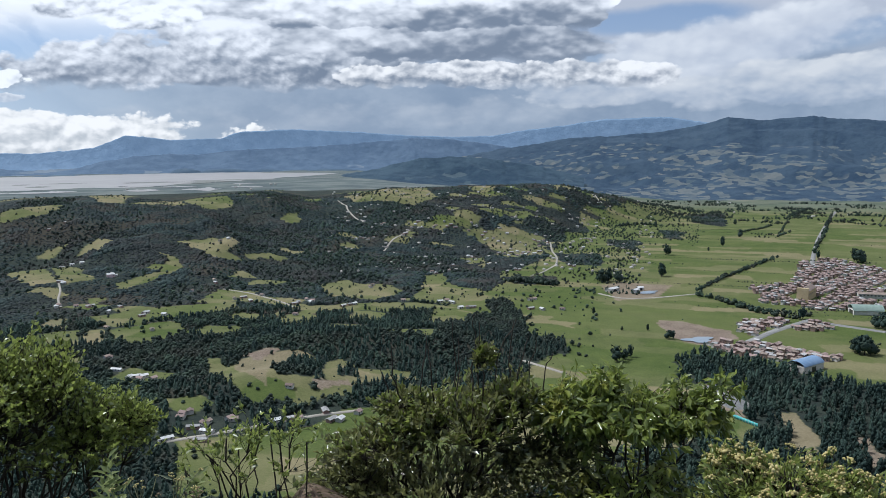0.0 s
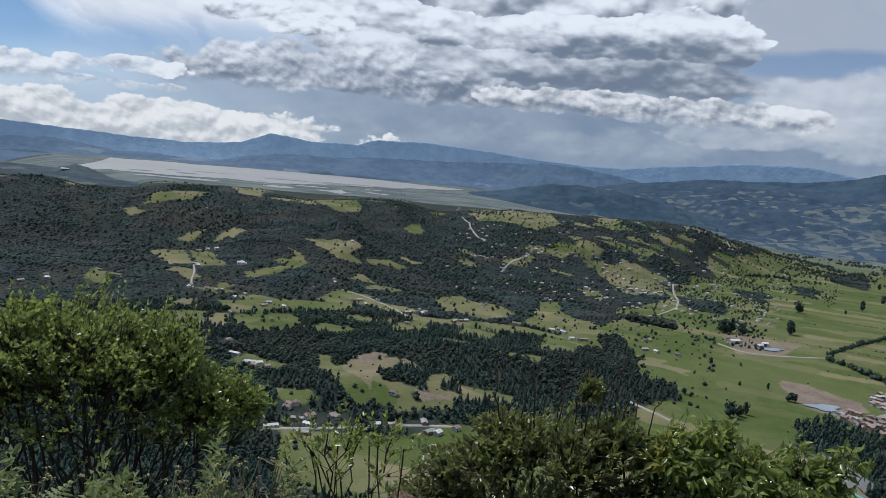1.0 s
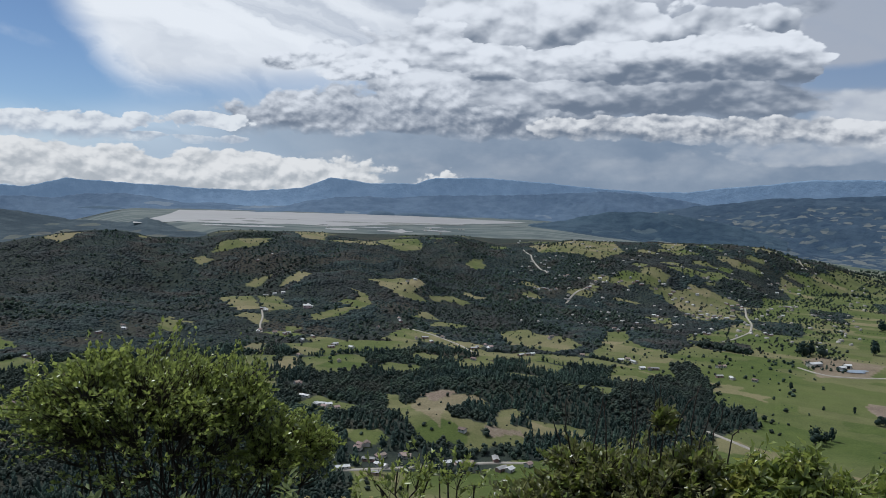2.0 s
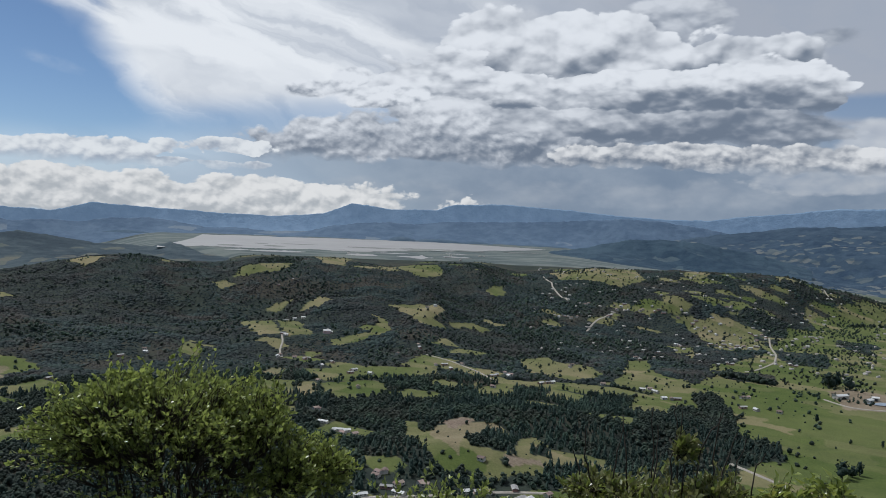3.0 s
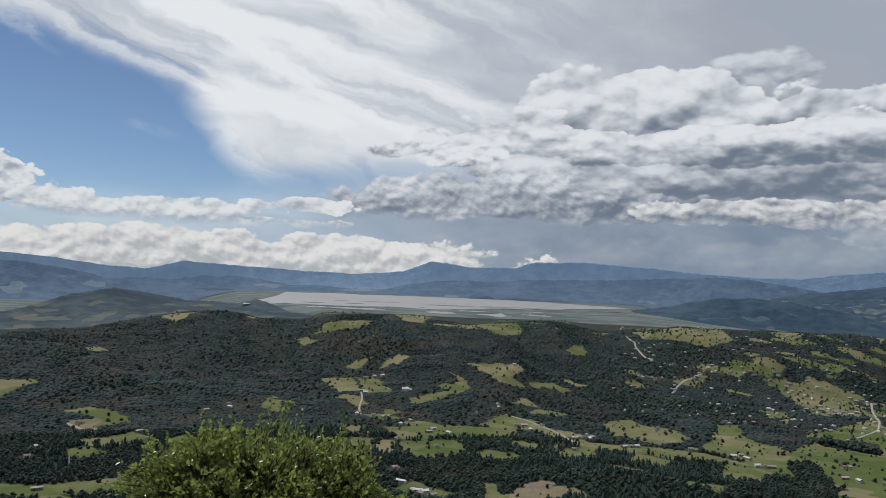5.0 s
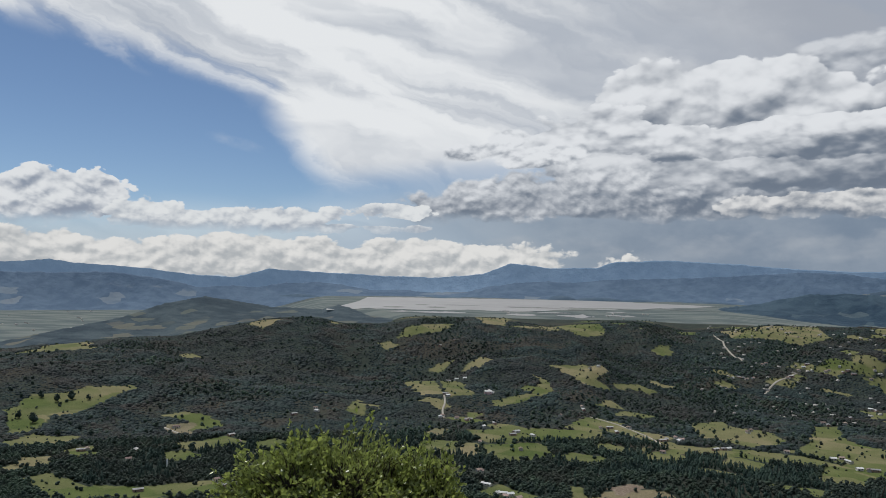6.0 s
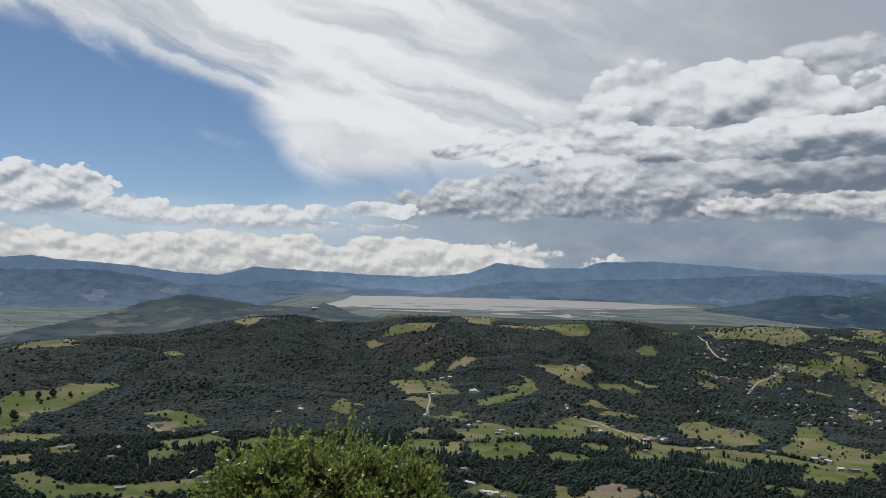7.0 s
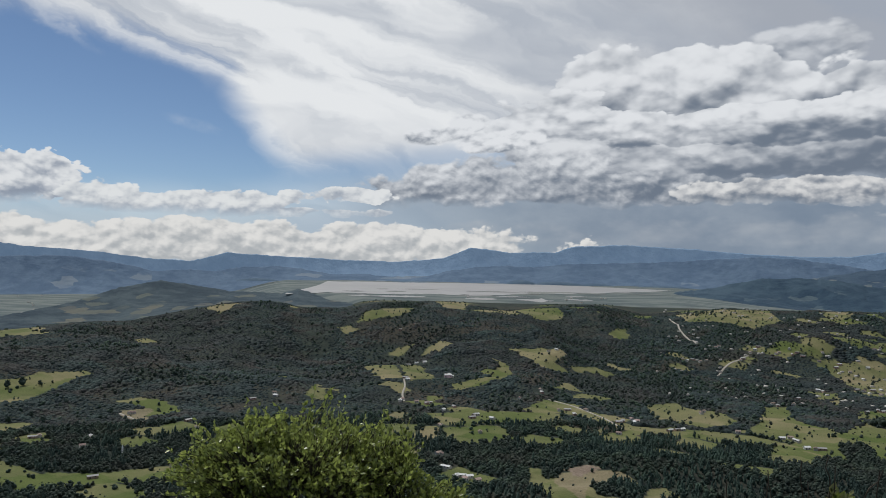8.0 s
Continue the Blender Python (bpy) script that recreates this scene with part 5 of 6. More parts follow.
def make_house(w, d, z, h, wall, roof, label, group, wide=False):
    house = new("house")
    tagged(house, label, "house", group)
    body = part("wall", walls(bmesh.new(), w, d, z, h), wall, house)
    part("roof", gable(bmesh.new(), w, d, z, h), roof, house)
    for s in (-1, 1):
        y = s * (d / 2 + 0.03)
        for k in range(max(2, int(w / 3.2))):
            x = -w / 2 + (k + 0.5) * w / max(2, int(w / 3.2))
            if s < 0 and k == 0:
                part("door", box(bmesh.new(), x - 0.55, y - 0.05, 0, x + 0.55, y + 0.05, 2.05), M_DARK, house)
            else:
                part("window", box(bmesh.new(), x - 0.6, y - 0.05, 1.0, x + 0.6, y + 0.05, 2.1), M_DARK, house)
    return house


def place(form, x, y, turn, used):
    m = Matrix.Translation((x, y, float(land(x, y)) + 0.1)) @ pose(0, 0, 0, 0, 0, turn)
    if form.name in used:
        form = copy_thing(form, m)
    form.matrix_basis = m
    used.add(form.name)
    return form


def build_town():
    rng = random.Random(5)
    used = set()
    g = "houses of the town"
    forms = [make_house(6.2, 4.8, 2.6, 1.0, M_WALL[0], M_ROOF[0], "small limewashed town house with a terracotta roof", g),
             make_house(5.6, 5.0, 4.4, 1.0, M_WALL[1], M_ROOF[0], "two-storey brick town house with a tiled roof", g),
             make_house(6.8, 4.8, 2.6, 0.7, M_WALL[1], M_ROOF[1], "brick town house under a grey sheet roof", g),
             make_house(5.0, 4.6, 4.6, 0.7, M_WALL[0], M_ROOF[1], "tall pale town house with a grey roof", g),
             make_house(8.0, 4.8, 2.6, 1.0, M_WALL[0], M_ROOF[0], "long limewashed town house with a terracotta roof", g)]
    weights = (7, 7, 3, 2, 5)
    ca, sa = math.cos(0.45), math.sin(0.45)
    spots, far = [], []
    for poly, step in [(TOWN, 7.0), *[(s, 6.9) for s in SUBURBS]]:
        xs, ys = [p[0] for p in poly], [p[1] for p in poly]
        cx, cy = sum(xs) / len(xs), sum(ys) / len(ys)
        for i in range(-54, 55):
            for j in range(-54, 55):
                if i % 7 == 0 or j % 5 == 0 and poly is TOWN:
                    continue
                u, v = i * step + rng.uniform(-1.3, 1.3), j * step * 0.95 + rng.uniform(-1.3, 1.3)
                x, y = cx + ca * u - sa * v, cy + sa * u + ca * v
                if inside(np.array([x]), np.array([y]), poly)[0] and rng.random() < 0.9:
                    spots.append((x, y, 25.8 + rng.choice((0, 90, 180, 270)) + rng.uniform(-4, 4)))
    spots = [s for s in spots if off_town(s[0], s[1])]
    spots.sort(key=lambda s: math.hypot(s[0], s[1]))
    for x, y, turn in spots[:140]:
        place(rng.choices(forms, weights)[0], x, y, turn, used)
    return forms, spots[140:], rng


def off_town(x, y):
    """Room for the large buildings and the streets."""
    for bx, by, r in ((772, 768, 24), (526, 521, 16), (765, 672, 20), (853, 734, 24)):
        if math.hypot(x - bx, y - by) < r:
            return False
    return bool(off_lanes(np.array([x]), np.array([y]), 3.0)[0])


def join_rest(forms, spots, rng):
    """The crowded far end of the town, too small to tell apart."""
    buckets = {}
    for x, y, turn in spots:
        form = rng.choices(forms, (7, 7, 3, 2, 5))[0]
        z = float(land(x, y)) + 0.1
        c, s = math.cos(radians(turn)), math.sin(radians(turn))
        for o in form.children:
            if o.name.split(".")[0] not in ("wall", "roof"):
                continue
            mat = o.data.materials[0]
            vs, fs = buckets.setdefault(mat.name, (mat, [], []))[1:]
            n = len(vs)
            for q in o.data.vertices:
                vs.append((x + c * q.co.x - s * q.co.y, y + s * q.co.x + c * q.co.y, z + q.co.z))
            for f in o.data.polygons:
                k = list(f.vertices)
                for i in range(1, len(k) - 1):
                    fs.append((k[0] + n, k[i] + n, k[i + 1] + n))
    for mat, vs, fs in buckets.values():
        ob = mesh_object("distant_houses", vs, fs, mat)
        tagged(ob, "crowded roofs and walls at the far end of the town", "houses", kind="stuff")


town_forms, town_rest, town_rng = build_town()
if town_rest:
    join_rest(town_forms, town_rest, town_rng)


def build_farms():
    rng = random.Random(9)
    used = set()
    g = "farmhouses in the valley"
    forms = [make_house(6.5, 4.6, 2.4, 1.1, M_WALL[0], M_ROOF[2], "white farmhouse with a pale sheet roof", g),
             make_house(5.8, 4.4, 2.4, 1.1, M_WALL[0], M_ROOF[0], "white cottage with a terracotta roof", g),
             make_house(9, 4.2, 2.3, 0.8, M_WALL[1], M_ROOF[1], "long brick farm shed with a grey roof", g),
             make_house(10, 4.2, 2.3, 0.8, M_WALL[0], M_ROOF[2], "long white shed with a sheet roof", g)]
    for name, spots in FARMS.items():
        for x, y in spots:
            place(rng.choices(forms, (2, 5, 4, 1))[0], x, y, rng.uniform(0, 180), used)


build_farms()


def arched(bm, w, d, h, rise, n=12, thick=0.25):
    """A barrel roof over w by d, its eaves at height h."""
    rows = []
    for k in range(n + 1):
        a = math.pi * (0.12 + 0.76 * k / n)
        y, z = -d / 2 * math.cos(a) / math.cos(math.pi * 0.12), h + rise * (math.sin(a) - math.sin(math.pi * 0.12)) / (1 - math.sin(math.pi * 0.12))
        rows.append([bm.verts.new((s * w / 2, y, z + t)) for s in (-1, 1) for t in (0, thick)])
    for a, b in zip(rows, rows[1:]):
        bm.faces.new((a[1], a[3], b[3], b[1]))
        bm.faces.new((a[0], b[0], b[2], a[2]))
        bm.faces.new((a[0], a[1], b[1], b[0]))
        bm.faces.new((a[2], b[2], b[3], a[3]))
    bm.faces.new(rows[0]), bm.faces.new(list(reversed(rows[-1])))
    return bm


def large_buildings():
    def root(name, label, x, y, turn):
        ob = new(name)
        ob.matrix_basis = Matrix.Translation((x, y, float(land(x, y)))) @ pose(0, 0, 0, 0, 0, turn)
        return tagged(ob, label, "building")
    b = root("warehouse", "warehouse with a blue arched sheet roof beside the suburb", 526, 521, 14)
    part("wall", box(bmesh.new(), -15, -8, -1, 15, 8, 6), M_WALL[0], b)
    part("roof", arched(bmesh.new(), 31, 17, 6, 4), M_BLUE_ROOF, b, "blue arched sheet roof")
    part("gate", box(bmesh.new(), -15.1, -2.5, 0, -14.9, 2.5, 4.5), M_DARK, b)
    part("gate", box(bmesh.new(), -3, -8.12, 0, 3, -7.9, 4.5), M_DARK, b)
    b = root("church", "large ochre church building over the town's roofs", 772, 768, 32)
    part("nave", walls(bmesh.new(), 40, 12, 13, 3.5), M_OCHRE, b)
    part("roof", gable(bmesh.new(), 40, 12, 13, 3.5), M_ROOF[0], b, "terracotta gabled roof")
    part("front", box(bmesh.new(), -24, -7, -1, -20.1, 7, 17), M_OCHRE, b)
    for k in range(7):
        for s in (-1, 1):
            part("window", box(bmesh.new(), -15.5 + 5 * k, s * 6.02 - 0.05, 6, -14.1 + 5 * k, s * 6.02 + 0.05, 9.5), M_DARK, b)
    part("door", box(bmesh.new(), -24.1, -1.5, 0, -23.95, 1.5, 4), M_DARK, b)
    b = root("sports_hall", "hall with a green arched roof at the town's edge", 765, 672, -30)
    part("wall", box(bmesh.new(), -16, -10, -1, 16, 10, 5), M_WALL[0], b)
    part("roof", arched(bmesh.new(), 34, 22, 5, 5.5), M_GREEN_ROOF, b, "green arched sheet roof")
    part("gate", box(bmesh.new(), -16.1, -6, 0, -15.9, 6, 4.5), M_DARK, b)
    b = root("school", "long low school with a red-brown roof", 853, 734, -38)
    part("wall", walls(bmesh.new(), 44, 10, 6, 2), M_WALL[0], b)
    part("roof", gable(bmesh.new(), 44, 10, 6, 2), M_ROOF[0], b, "red-brown tiled roof")
    for k in range(10):
        part("window", box(bmesh.new(), -20.5 + 4.2 * k, -5.08, 3.4, -18.3 + 4.2 * k, -4.95, 4.9), M_DARK, b)
    b = root("villa", "pink villa with a pale roof beside a meadow", -88, 1256, 10)
    part("wall", walls(bmesh.new(), 11, 6.5, 4.2, 1.5), M_PINK, b)
    part("roof", gable(bmesh.new(), 11, 6.5, 4.2, 1.5), M_ROOF[2], b, "pale sheet roof")
    part("wing", walls(bmesh.new(), 5, 9.5, 3.2, 1.1), M_PINK, b)
    for k in range(5):
        part("window", box(bmesh.new(), -4.7 + 2.0 * k, -3.33, 1.6, -3.8 + 2.0 * k, -3.2, 2.9), M_DARK, b)


large_buildings()



def small_works():
    """Pond and fence of the works, the white statue, and far farmhouses."""
    z = float(land(507, 644))
    a = np.linspace(0, 2 * np.pi, 28, endpoint=False)
    rr = 1 + 0.25 * np.sin(3 * a) + 0.15 * np.sin(5 * a + 1)
    rim = np.stack([507 + 15 * rr * np.cos(a), 642 + 12 * rr * np.sin(a), np.full(28, z + 0.9)], 1)
    v = np.concatenate([rim, [[507, 642, z + 0.9]]])
    f = np.array([[k, (k + 1) % 28, 28] for k in range(28)])
    tagged(mesh_object("pond", v, f, M_POND), "pale blue settling pond in the works yard", "pond", kind="structure")
    fence = new("fence")
    tagged(fence, "turquoise mesh fence round a playing field", "fence")
    pts = [(381 + 0.3 * k, 460 - 2.7 * k) for k in range(15)]
    for (ax, ay), (bx, by) in zip(pts, pts[1:]):
        za, zb = float(land(ax, ay)), float(land(bx, by))
        bm = bmesh.new()
        box(bm, -0.06, -0.06, -0.3, 0.06, 0.06, 3.2)
        part("post", bm, M_STONE, fence).location = (ax, ay, za)
        p = [(ax, ay, za + 0.3), (bx, by, zb + 0.3), (bx, by, zb + 3.0), (ax, ay, za + 3.0)]
        v = np.array(p + [(x + 0.08, y + 0.05, h) for x, y, h in p])
        mesh_object("panel", v, np.array([[0, 1, 2, 3], [7, 6, 5, 4], [3, 2, 6, 7], [0, 4, 5, 1]]), M_TURQUOISE, fence)
    # heap of quarry gravel
    u, v = np.meshgrid(np.linspace(0, 1, 26), np.linspace(-1, 1, 12), indexing="ij")
    hx, hy = 409 - 4 * u + 13 * v, 512 - 58 * u + 4 * v
    hz = land(hx, hy) - 0.4 + 9.5 * np.clip(1 - u ** 1.4, 0, 1) * smooth(0, 0.22, u) * (1 - np.abs(v)) + fractal(hx, hy, 7, 3, 5) * 0.5
    heap = mesh_object("gravel_heap", np.stack([hx, hy, hz], -1).reshape(-1, 3), grid_faces(26, 12)[:, ::-1], M_GRAVEL)
    tagged(shade_smooth(heap), "long grey heap of quarried gravel among the trees", "gravel heap", kind="structure")
    # sheds and a pool in the second works yard
    for sx, sy, w, d, turn in ((573, 914, 19, 9, 20), (596, 893, 11, 7, 25), (612, 905, 8, 6, -15)):
        shed = new("works_shed")
        shed.matrix_basis = Matrix.Translation((sx, sy, float(land(sx, sy)))) @ pose(0, 0, 0, 0, 0, turn)
        tagged(shed, "white metal shed in a bare works yard", "shed", "sheds of the works yard")
        part("wall", walls(bmesh.new(), w, d, 4, 1.2), M_WALL[0], shed)
        part("roof", gable(bmesh.new(), w, d, 4, 1.2), M_ROOF[2], shed, "white sheet roof")
        part("gate", box(bmesh.new(), -1.8, -d / 2 - 0.1, 0, 1.8, -d / 2 + 0.05, 3.2), M_DARK, shed)
    rim = np.stack([607 + 17 * rr * np.cos(a), 884 + 9 * rr * np.sin(a), np.full(28, float(land(607, 884)) + 0.9)], 1)
    tagged(mesh_object("pond", np.concatenate([rim, [[607, 884, rim[0, 2]]]]), f, M_POND), "pale blue pool in a bare works yard", "pond", kind="structure")
    x, y = -383, 759
    bm = lathe([(0, 0, -1, 1.6), (0, 0, 2.0, 1.5), (0, 0, 2.2, 0.8), (0, 0, 5.0, 0.9), (0, 0, 7.2, 0.75), (0, 0, 7.6, 0.3), (0, 0, 8.0, 0.42), (0, 0, 8.6, 0.2)], 10)
    st = part("statue", bm, M_STONE, None)
    st.location = (x, y, float(land(x, y)))
    tagged(st, "white stone statue on a plinth among the trees", "statue")
    rng = np.random.default_rng(77)
    vs, fs = [], []
    spots = [(rng.uniform(-38, -31), rng.uniform(2700, 4200)) for _ in range(20)] + [(rng.uniform(31, 50), rng.uniform(2250, 2840)) for _ in range(14)]
    spots += [(rng.uniform(-6, 8), rng.uniform(2450, 2700)) for _ in range(6)]
    cube = np.array([(-1, -1, 0), (1, -1, 0), (1, 1, 0), (-1, 1, 0), (-1, -1, 1), (1, -1, 1), (1, 1, 1), (-1, 1, 1), (-1, 0, 1.5), (1, 0, 1.5)], float)
    tri = np.array([(0, 1, 5), (0, 5, 4), (1, 2, 6), (1, 6, 5), (2, 3, 7), (2, 7, 6), (3, 0, 4), (3, 4, 7), (4, 5, 9), (4, 9, 8), (6, 7, 8), (6, 8, 9), (5, 6, 9), (7, 4, 8)])
    for k, (a, r) in enumerate(spots):
        x, y = r * math.sin(radians(a)), r * math.cos(radians(a))
        c, s = math.cos(a * 7), math.sin(a * 7)
        q = cube * (rng.uniform(2.5, 5), rng.uniform(2.2, 3.2), rng.uniform(2.4, 3.2))
        vs.append(np.stack([x + c * q[:, 0] - s * q[:, 1], y + s * q[:, 0] + c * q[:, 1], q[:, 2] + float(land(x, y))], 1))
        fs.append(tri + 10 * k)
    n0 = len(spots)
    for k in range(230):
        a, r = rng.uniform(11, 35), rng.uniform(1180, 2180)
        x, y = r * math.sin(radians(a)), r * math.cos(radians(a))
        c, s = math.cos(a * 7), math.sin(a * 7)
        q = cube * (rng.uniform(1.8, 3.8), rng.uniform(1.6, 2.3), rng.uniform(1.7, 2.3))
        vs.append(np.stack([x + c * q[:, 0] - s * q[:, 1], y + s * q[:, 0] + c * q[:, 1], q[:, 2] + float(land(x, y))], 1))
        fs.append(tri + 10 * (n0 + k))
    tagged(mesh_object("far_farmhouses", np.concatenate(vs), np.concatenate(fs), M_FARM), "scattered pale farmhouses on the distant plain", "houses", kind="stuff")


small_works()

# ---- shrubs, ferns and herbs on the lip of the hill ----
def at(az, el, d):
    """The spot d metres off at a bearing and an angle over the eye's level."""
    return np.array((d * math.sin(radians(az)), d * math.cos(radians(az)), EYE[2] + d * math.tan(radians(el))))


def unit(v):
    return v / (np.linalg.norm(v, axis=-1, keepdims=True) + 1e-9)


def leaf_mesh(pos, way, rng, length, width, fold=0.12, spread=0.25):
    """Leaves as folded blades at pos, pointing along way: corners and triangles."""
    n = len(pos)
    way = unit(way)
    side = unit(np.cross(way, unit(rng.normal(size=(n, 3)) * 0.85 + (0, 0, 1.0))))
    up = np.cross(side, way)
    ln = length * (1 + spread * rng.normal(size=(n, 1))).clip(0.4, 1.7)
    w = width * ln / length
    mid = pos + way * ln * 0.5 - up * ln * fold * 0.3
    tip = pos + way * ln - up * ln * fold * 0.6
    left, right = mid + side * w * 0.5 + up * ln * fold, mid - side * w * 0.5 + up * ln * fold
    v = np.stack([pos, left, mid, right, tip], 1).reshape(-1, 3)
    f = (np.array([[0, 1, 2], [0, 2, 3], [1, 4, 2], [2, 4, 3]])[None] + (np.arange(n) * 5)[:, None, None]).reshape(-1, 3)
    return v, f


def tubes(paths, radii, sides=4):
    """Tapered limbs along paths (n, k, 3), with radii from root to tip."""
    n, k, _ = paths.shape
    d = unit(np.gradient(paths, axis=1))
    a = unit(np.cross(d, np.array((0.31, 0.17, 0.93)) + 0 * d))
    b = np.cross(d, a)
    r = np.linspace(1, 0, k)[None, :, None]
    r = radii[:, 0, None, None] * r + radii[:, 1, None, None] * (1 - r)
    rings = [paths + r * (a * math.cos(6.2832 * s / sides) + b * math.sin(6.2832 * s / sides)) for s in range(sides)]
    v = np.stack(rings, 2)
    i, j, s = np.meshgrid(np.arange(n), np.arange(k - 1), np.arange(sides), indexing="ij")
    q = (s + 1) % sides
    base = i * k * sides
    f = np.stack([base + j * sides + s, base + j * sides + q, base + (j + 1) * sides + q, base + (j + 1) * sides + s], -1)
    return v.reshape(-1, 3), f.reshape(-1, 4)


def bent(a, b, rng, k=6, sag=0.12):
    """Paths from points a to b, bowed and a little crooked."""
    s = np.linspace(0, 1, k)[None, :, None]
    ln = np.linalg.norm(b - a, axis=1)[:, None, None]
    bow = rng.normal(size=(len(a), 1, 3)) * sag * ln
    kink = rng.normal(size=(len(a), k, 3)) * 0.025 * ln * np.sin(np.pi * s)
    return a[:, None] * (1 - s) + b[:, None] * s + bow * np.sin(np.pi * s) + kink


def make_shrub(name, label, category, seed, foot, lobes, twigs, per, leaf, mat, stems=12, droop=0.0, up=0.35, picked=0, stem_mat=None, ragged=0.5, young=None, reach=0.55, thick=0.017, fine=0.0036):
    """A many-stemmed shrub. lobes: middle (x, y, z), half-width, half-height, weight. leaf: length and width."""
    rng = np.random.default_rng(seed)
    foot = np.array((foot[0], foot[1], float(land(foot[0], foot[1])) - 0.05))
    root = new(name)
    root.location = foot
    tagged(root, label, category)
    w = np.array([q[3] for q in lobes], float)
    pick = rng.choice(len(lobes), twigs, p=w / w.sum())
    mid = np.array([q[0] for q in lobes])[pick] - foot
    size = np.array([(q[1], q[1], q[2]) for q in lobes])[pick]
    d = rng.normal(size=(twigs, 3))
    d[:, 2] = np.where(d[:, 2] < -0.4, -0.5 * d[:, 2], d[:, 2])
    d = unit(d)
    lump = 0.82 + 0.2 * np.sin(d[:, 0] * 7 + pick) * np.cos(d[:, 1] * 6 + d[:, 2] * 5)
    end = mid + d * size * (lump * (1 - ragged * 0.55 * rng.random(twigs) ** 1.6) + ragged * 0.22 * np.maximum(rng.normal(size=twigs), 0))[:, None]
    start = mid - size * (0, 0, 0.75) + (end - mid + size * (0, 0, 0.75)) * (0.38 + 0.2 * rng.random((twigs, 1)))
    # stems
    goal = rng.choice(twigs, stems)
    base = rng.normal(size=(stems, 3)) * (0.09, 0.09, 0.0)
    sp = bent(base, start[goal] + (end[goal] - start[goal]) * 0.5, rng, 10, 0.06)
    for k in range(stems):
        v, f = tubes(sp[k:k + 1], np.array([[thick * (0.6 + 0.7 * rng.random()), 0.004]]), 6)
        shade_smooth(mesh_object("stem", v, f, stem_mat or M_STEM, root))
    # twigs branch off the stems where they come near
    flat = sp[:, 4:].reshape(-1, 3)
    for _ in range(1):
        near = np.argmin(((start[:, None] - flat[None]) ** 2).sum(-1), 1)
        start = flat[near]
    tp = bent(start, end, rng, 6, 0.08)
    v, f = tubes(tp, np.stack([np.full(twigs, fine), np.full(twigs, fine * 0.3)], 1), 3)
    ob = mesh_object("twig_tangle", v, f, stem_mat or M_STEM, root)
    ob["kind"] = "stuff"
    # leaves along the outer part of each twig
    s = 1 - reach * rng.random((twigs, per)) ** 1.5
    idx = np.clip((s * 5).astype(int), 0, 4)
    fr = s * 5 - idx
    ii = np.arange(twigs)[:, None]
    pos = tp[ii, idx] * (1 - fr[..., None]) + tp[ii, idx + 1] * fr[..., None]
    way = unit(tp[ii, idx + 1] - tp[ii, idx]) * 0.7 + rng.normal(size=(twigs, per, 3)) * 0.55 + (0, 0, up - droop)
    pos, way = pos.reshape(-1, 3), way.reshape(-1, 3)
    chosen = np.zeros(len(pos), bool)
    if picked:
        toward = -unit(foot - np.array(EYE))
        rank = np.argsort(-(pos @ toward) - rng.random(len(pos)) * 0.25)
        chosen[rank[:picked]] = True
    bulk = ~chosen
    if young:
        fresh = bulk & (rng.random(len(pos)) < young[1] * (pos[:, 2] > np.quantile(pos[:, 2], 0.55)))
        v, f = leaf_mesh(pos[fresh], way[fresh], rng, leaf[0] * 1.1, leaf[1] * 1.1)
        ob = mesh_object("young_foliage", v, f, young[0], root, "fresh yellow-green shoots")
        ob["kind"] = "stuff"
        bulk &= ~fresh
    v, f = leaf_mesh(pos[bulk], way[bulk], rng, leaf[0], leaf[1])
    ob = mesh_object("foliage", v, f, mat, root)
    ob["kind"] = "stuff"
    if picked:
        shared = []
        for k in range(6):
            v, f = leaf_mesh(np.zeros((1, 3)), np.array([[0, 1.0, 0]]), rng, leaf[0], leaf[1], 0.08 + 0.03 * k, 0.1)
            one = mesh_object("leaf", v, f, mat, root)
            shared.append(one.data)
            bpy.data.objects.remove(one)
        for k in np.nonzero(chosen)[0]:
            one = new("leaf", shared[k % 6])
            one.parent = root
            q = Vector(way[k]).to_track_quat("Y", "Z")
            one.matrix_basis = Matrix.LocRotScale(Vector(pos[k]), q, None) @ pose(0, 0, 0, 0, rng.uniform(-60, 60), 0)
    return root, tp


def bare_twigs(root, rng, spots, mat):
    """Dead twigs that stand out of a shrub: root and tip of each."""
    o = np.array(root.location)
    for a, b in spots:
        a, b = np.array([a]) - o, np.array([b]) - o
        p = bent(a, b, rng, 9, 0.05)
        v, f = tubes(p, np.array([[0.0052, 0.0024]]), 5)
        mesh_object("dead_twig", v, f, mat, root)


shrub, _ = make_shrub("shrub", "broad dark-green shrub with many small glossy leaves on dark stems", "shrub", 31, at(-13, 0, 4.5)[:2],
                      [(at(-15, -15.0, 4.5), 0.60, 0.40, 5), (at(-20.5, -15.6, 4.5), 0.34, 0.36, 2.0), (at(-9.5, -15.6, 4.5), 0.32, 0.36, 2.0), (at(-5.0, -18.6, 4.4), 0.30, 0.26, 2.0), (at(-18, -13, 4.4), 0.22, 0.20, 0.7), (at(-14, -18.8, 4.3), 0.62, 0.24, 0.5), (at(-7.5, -19.5, 4.3), 0.34, 0.22, 0.5)],
                      3000, 10, (0.027, 0.0152), M_LEAF_SMALL, 44, 0.0, 0.4, 200, ragged=0.75, reach=0.36, thick=0.013)
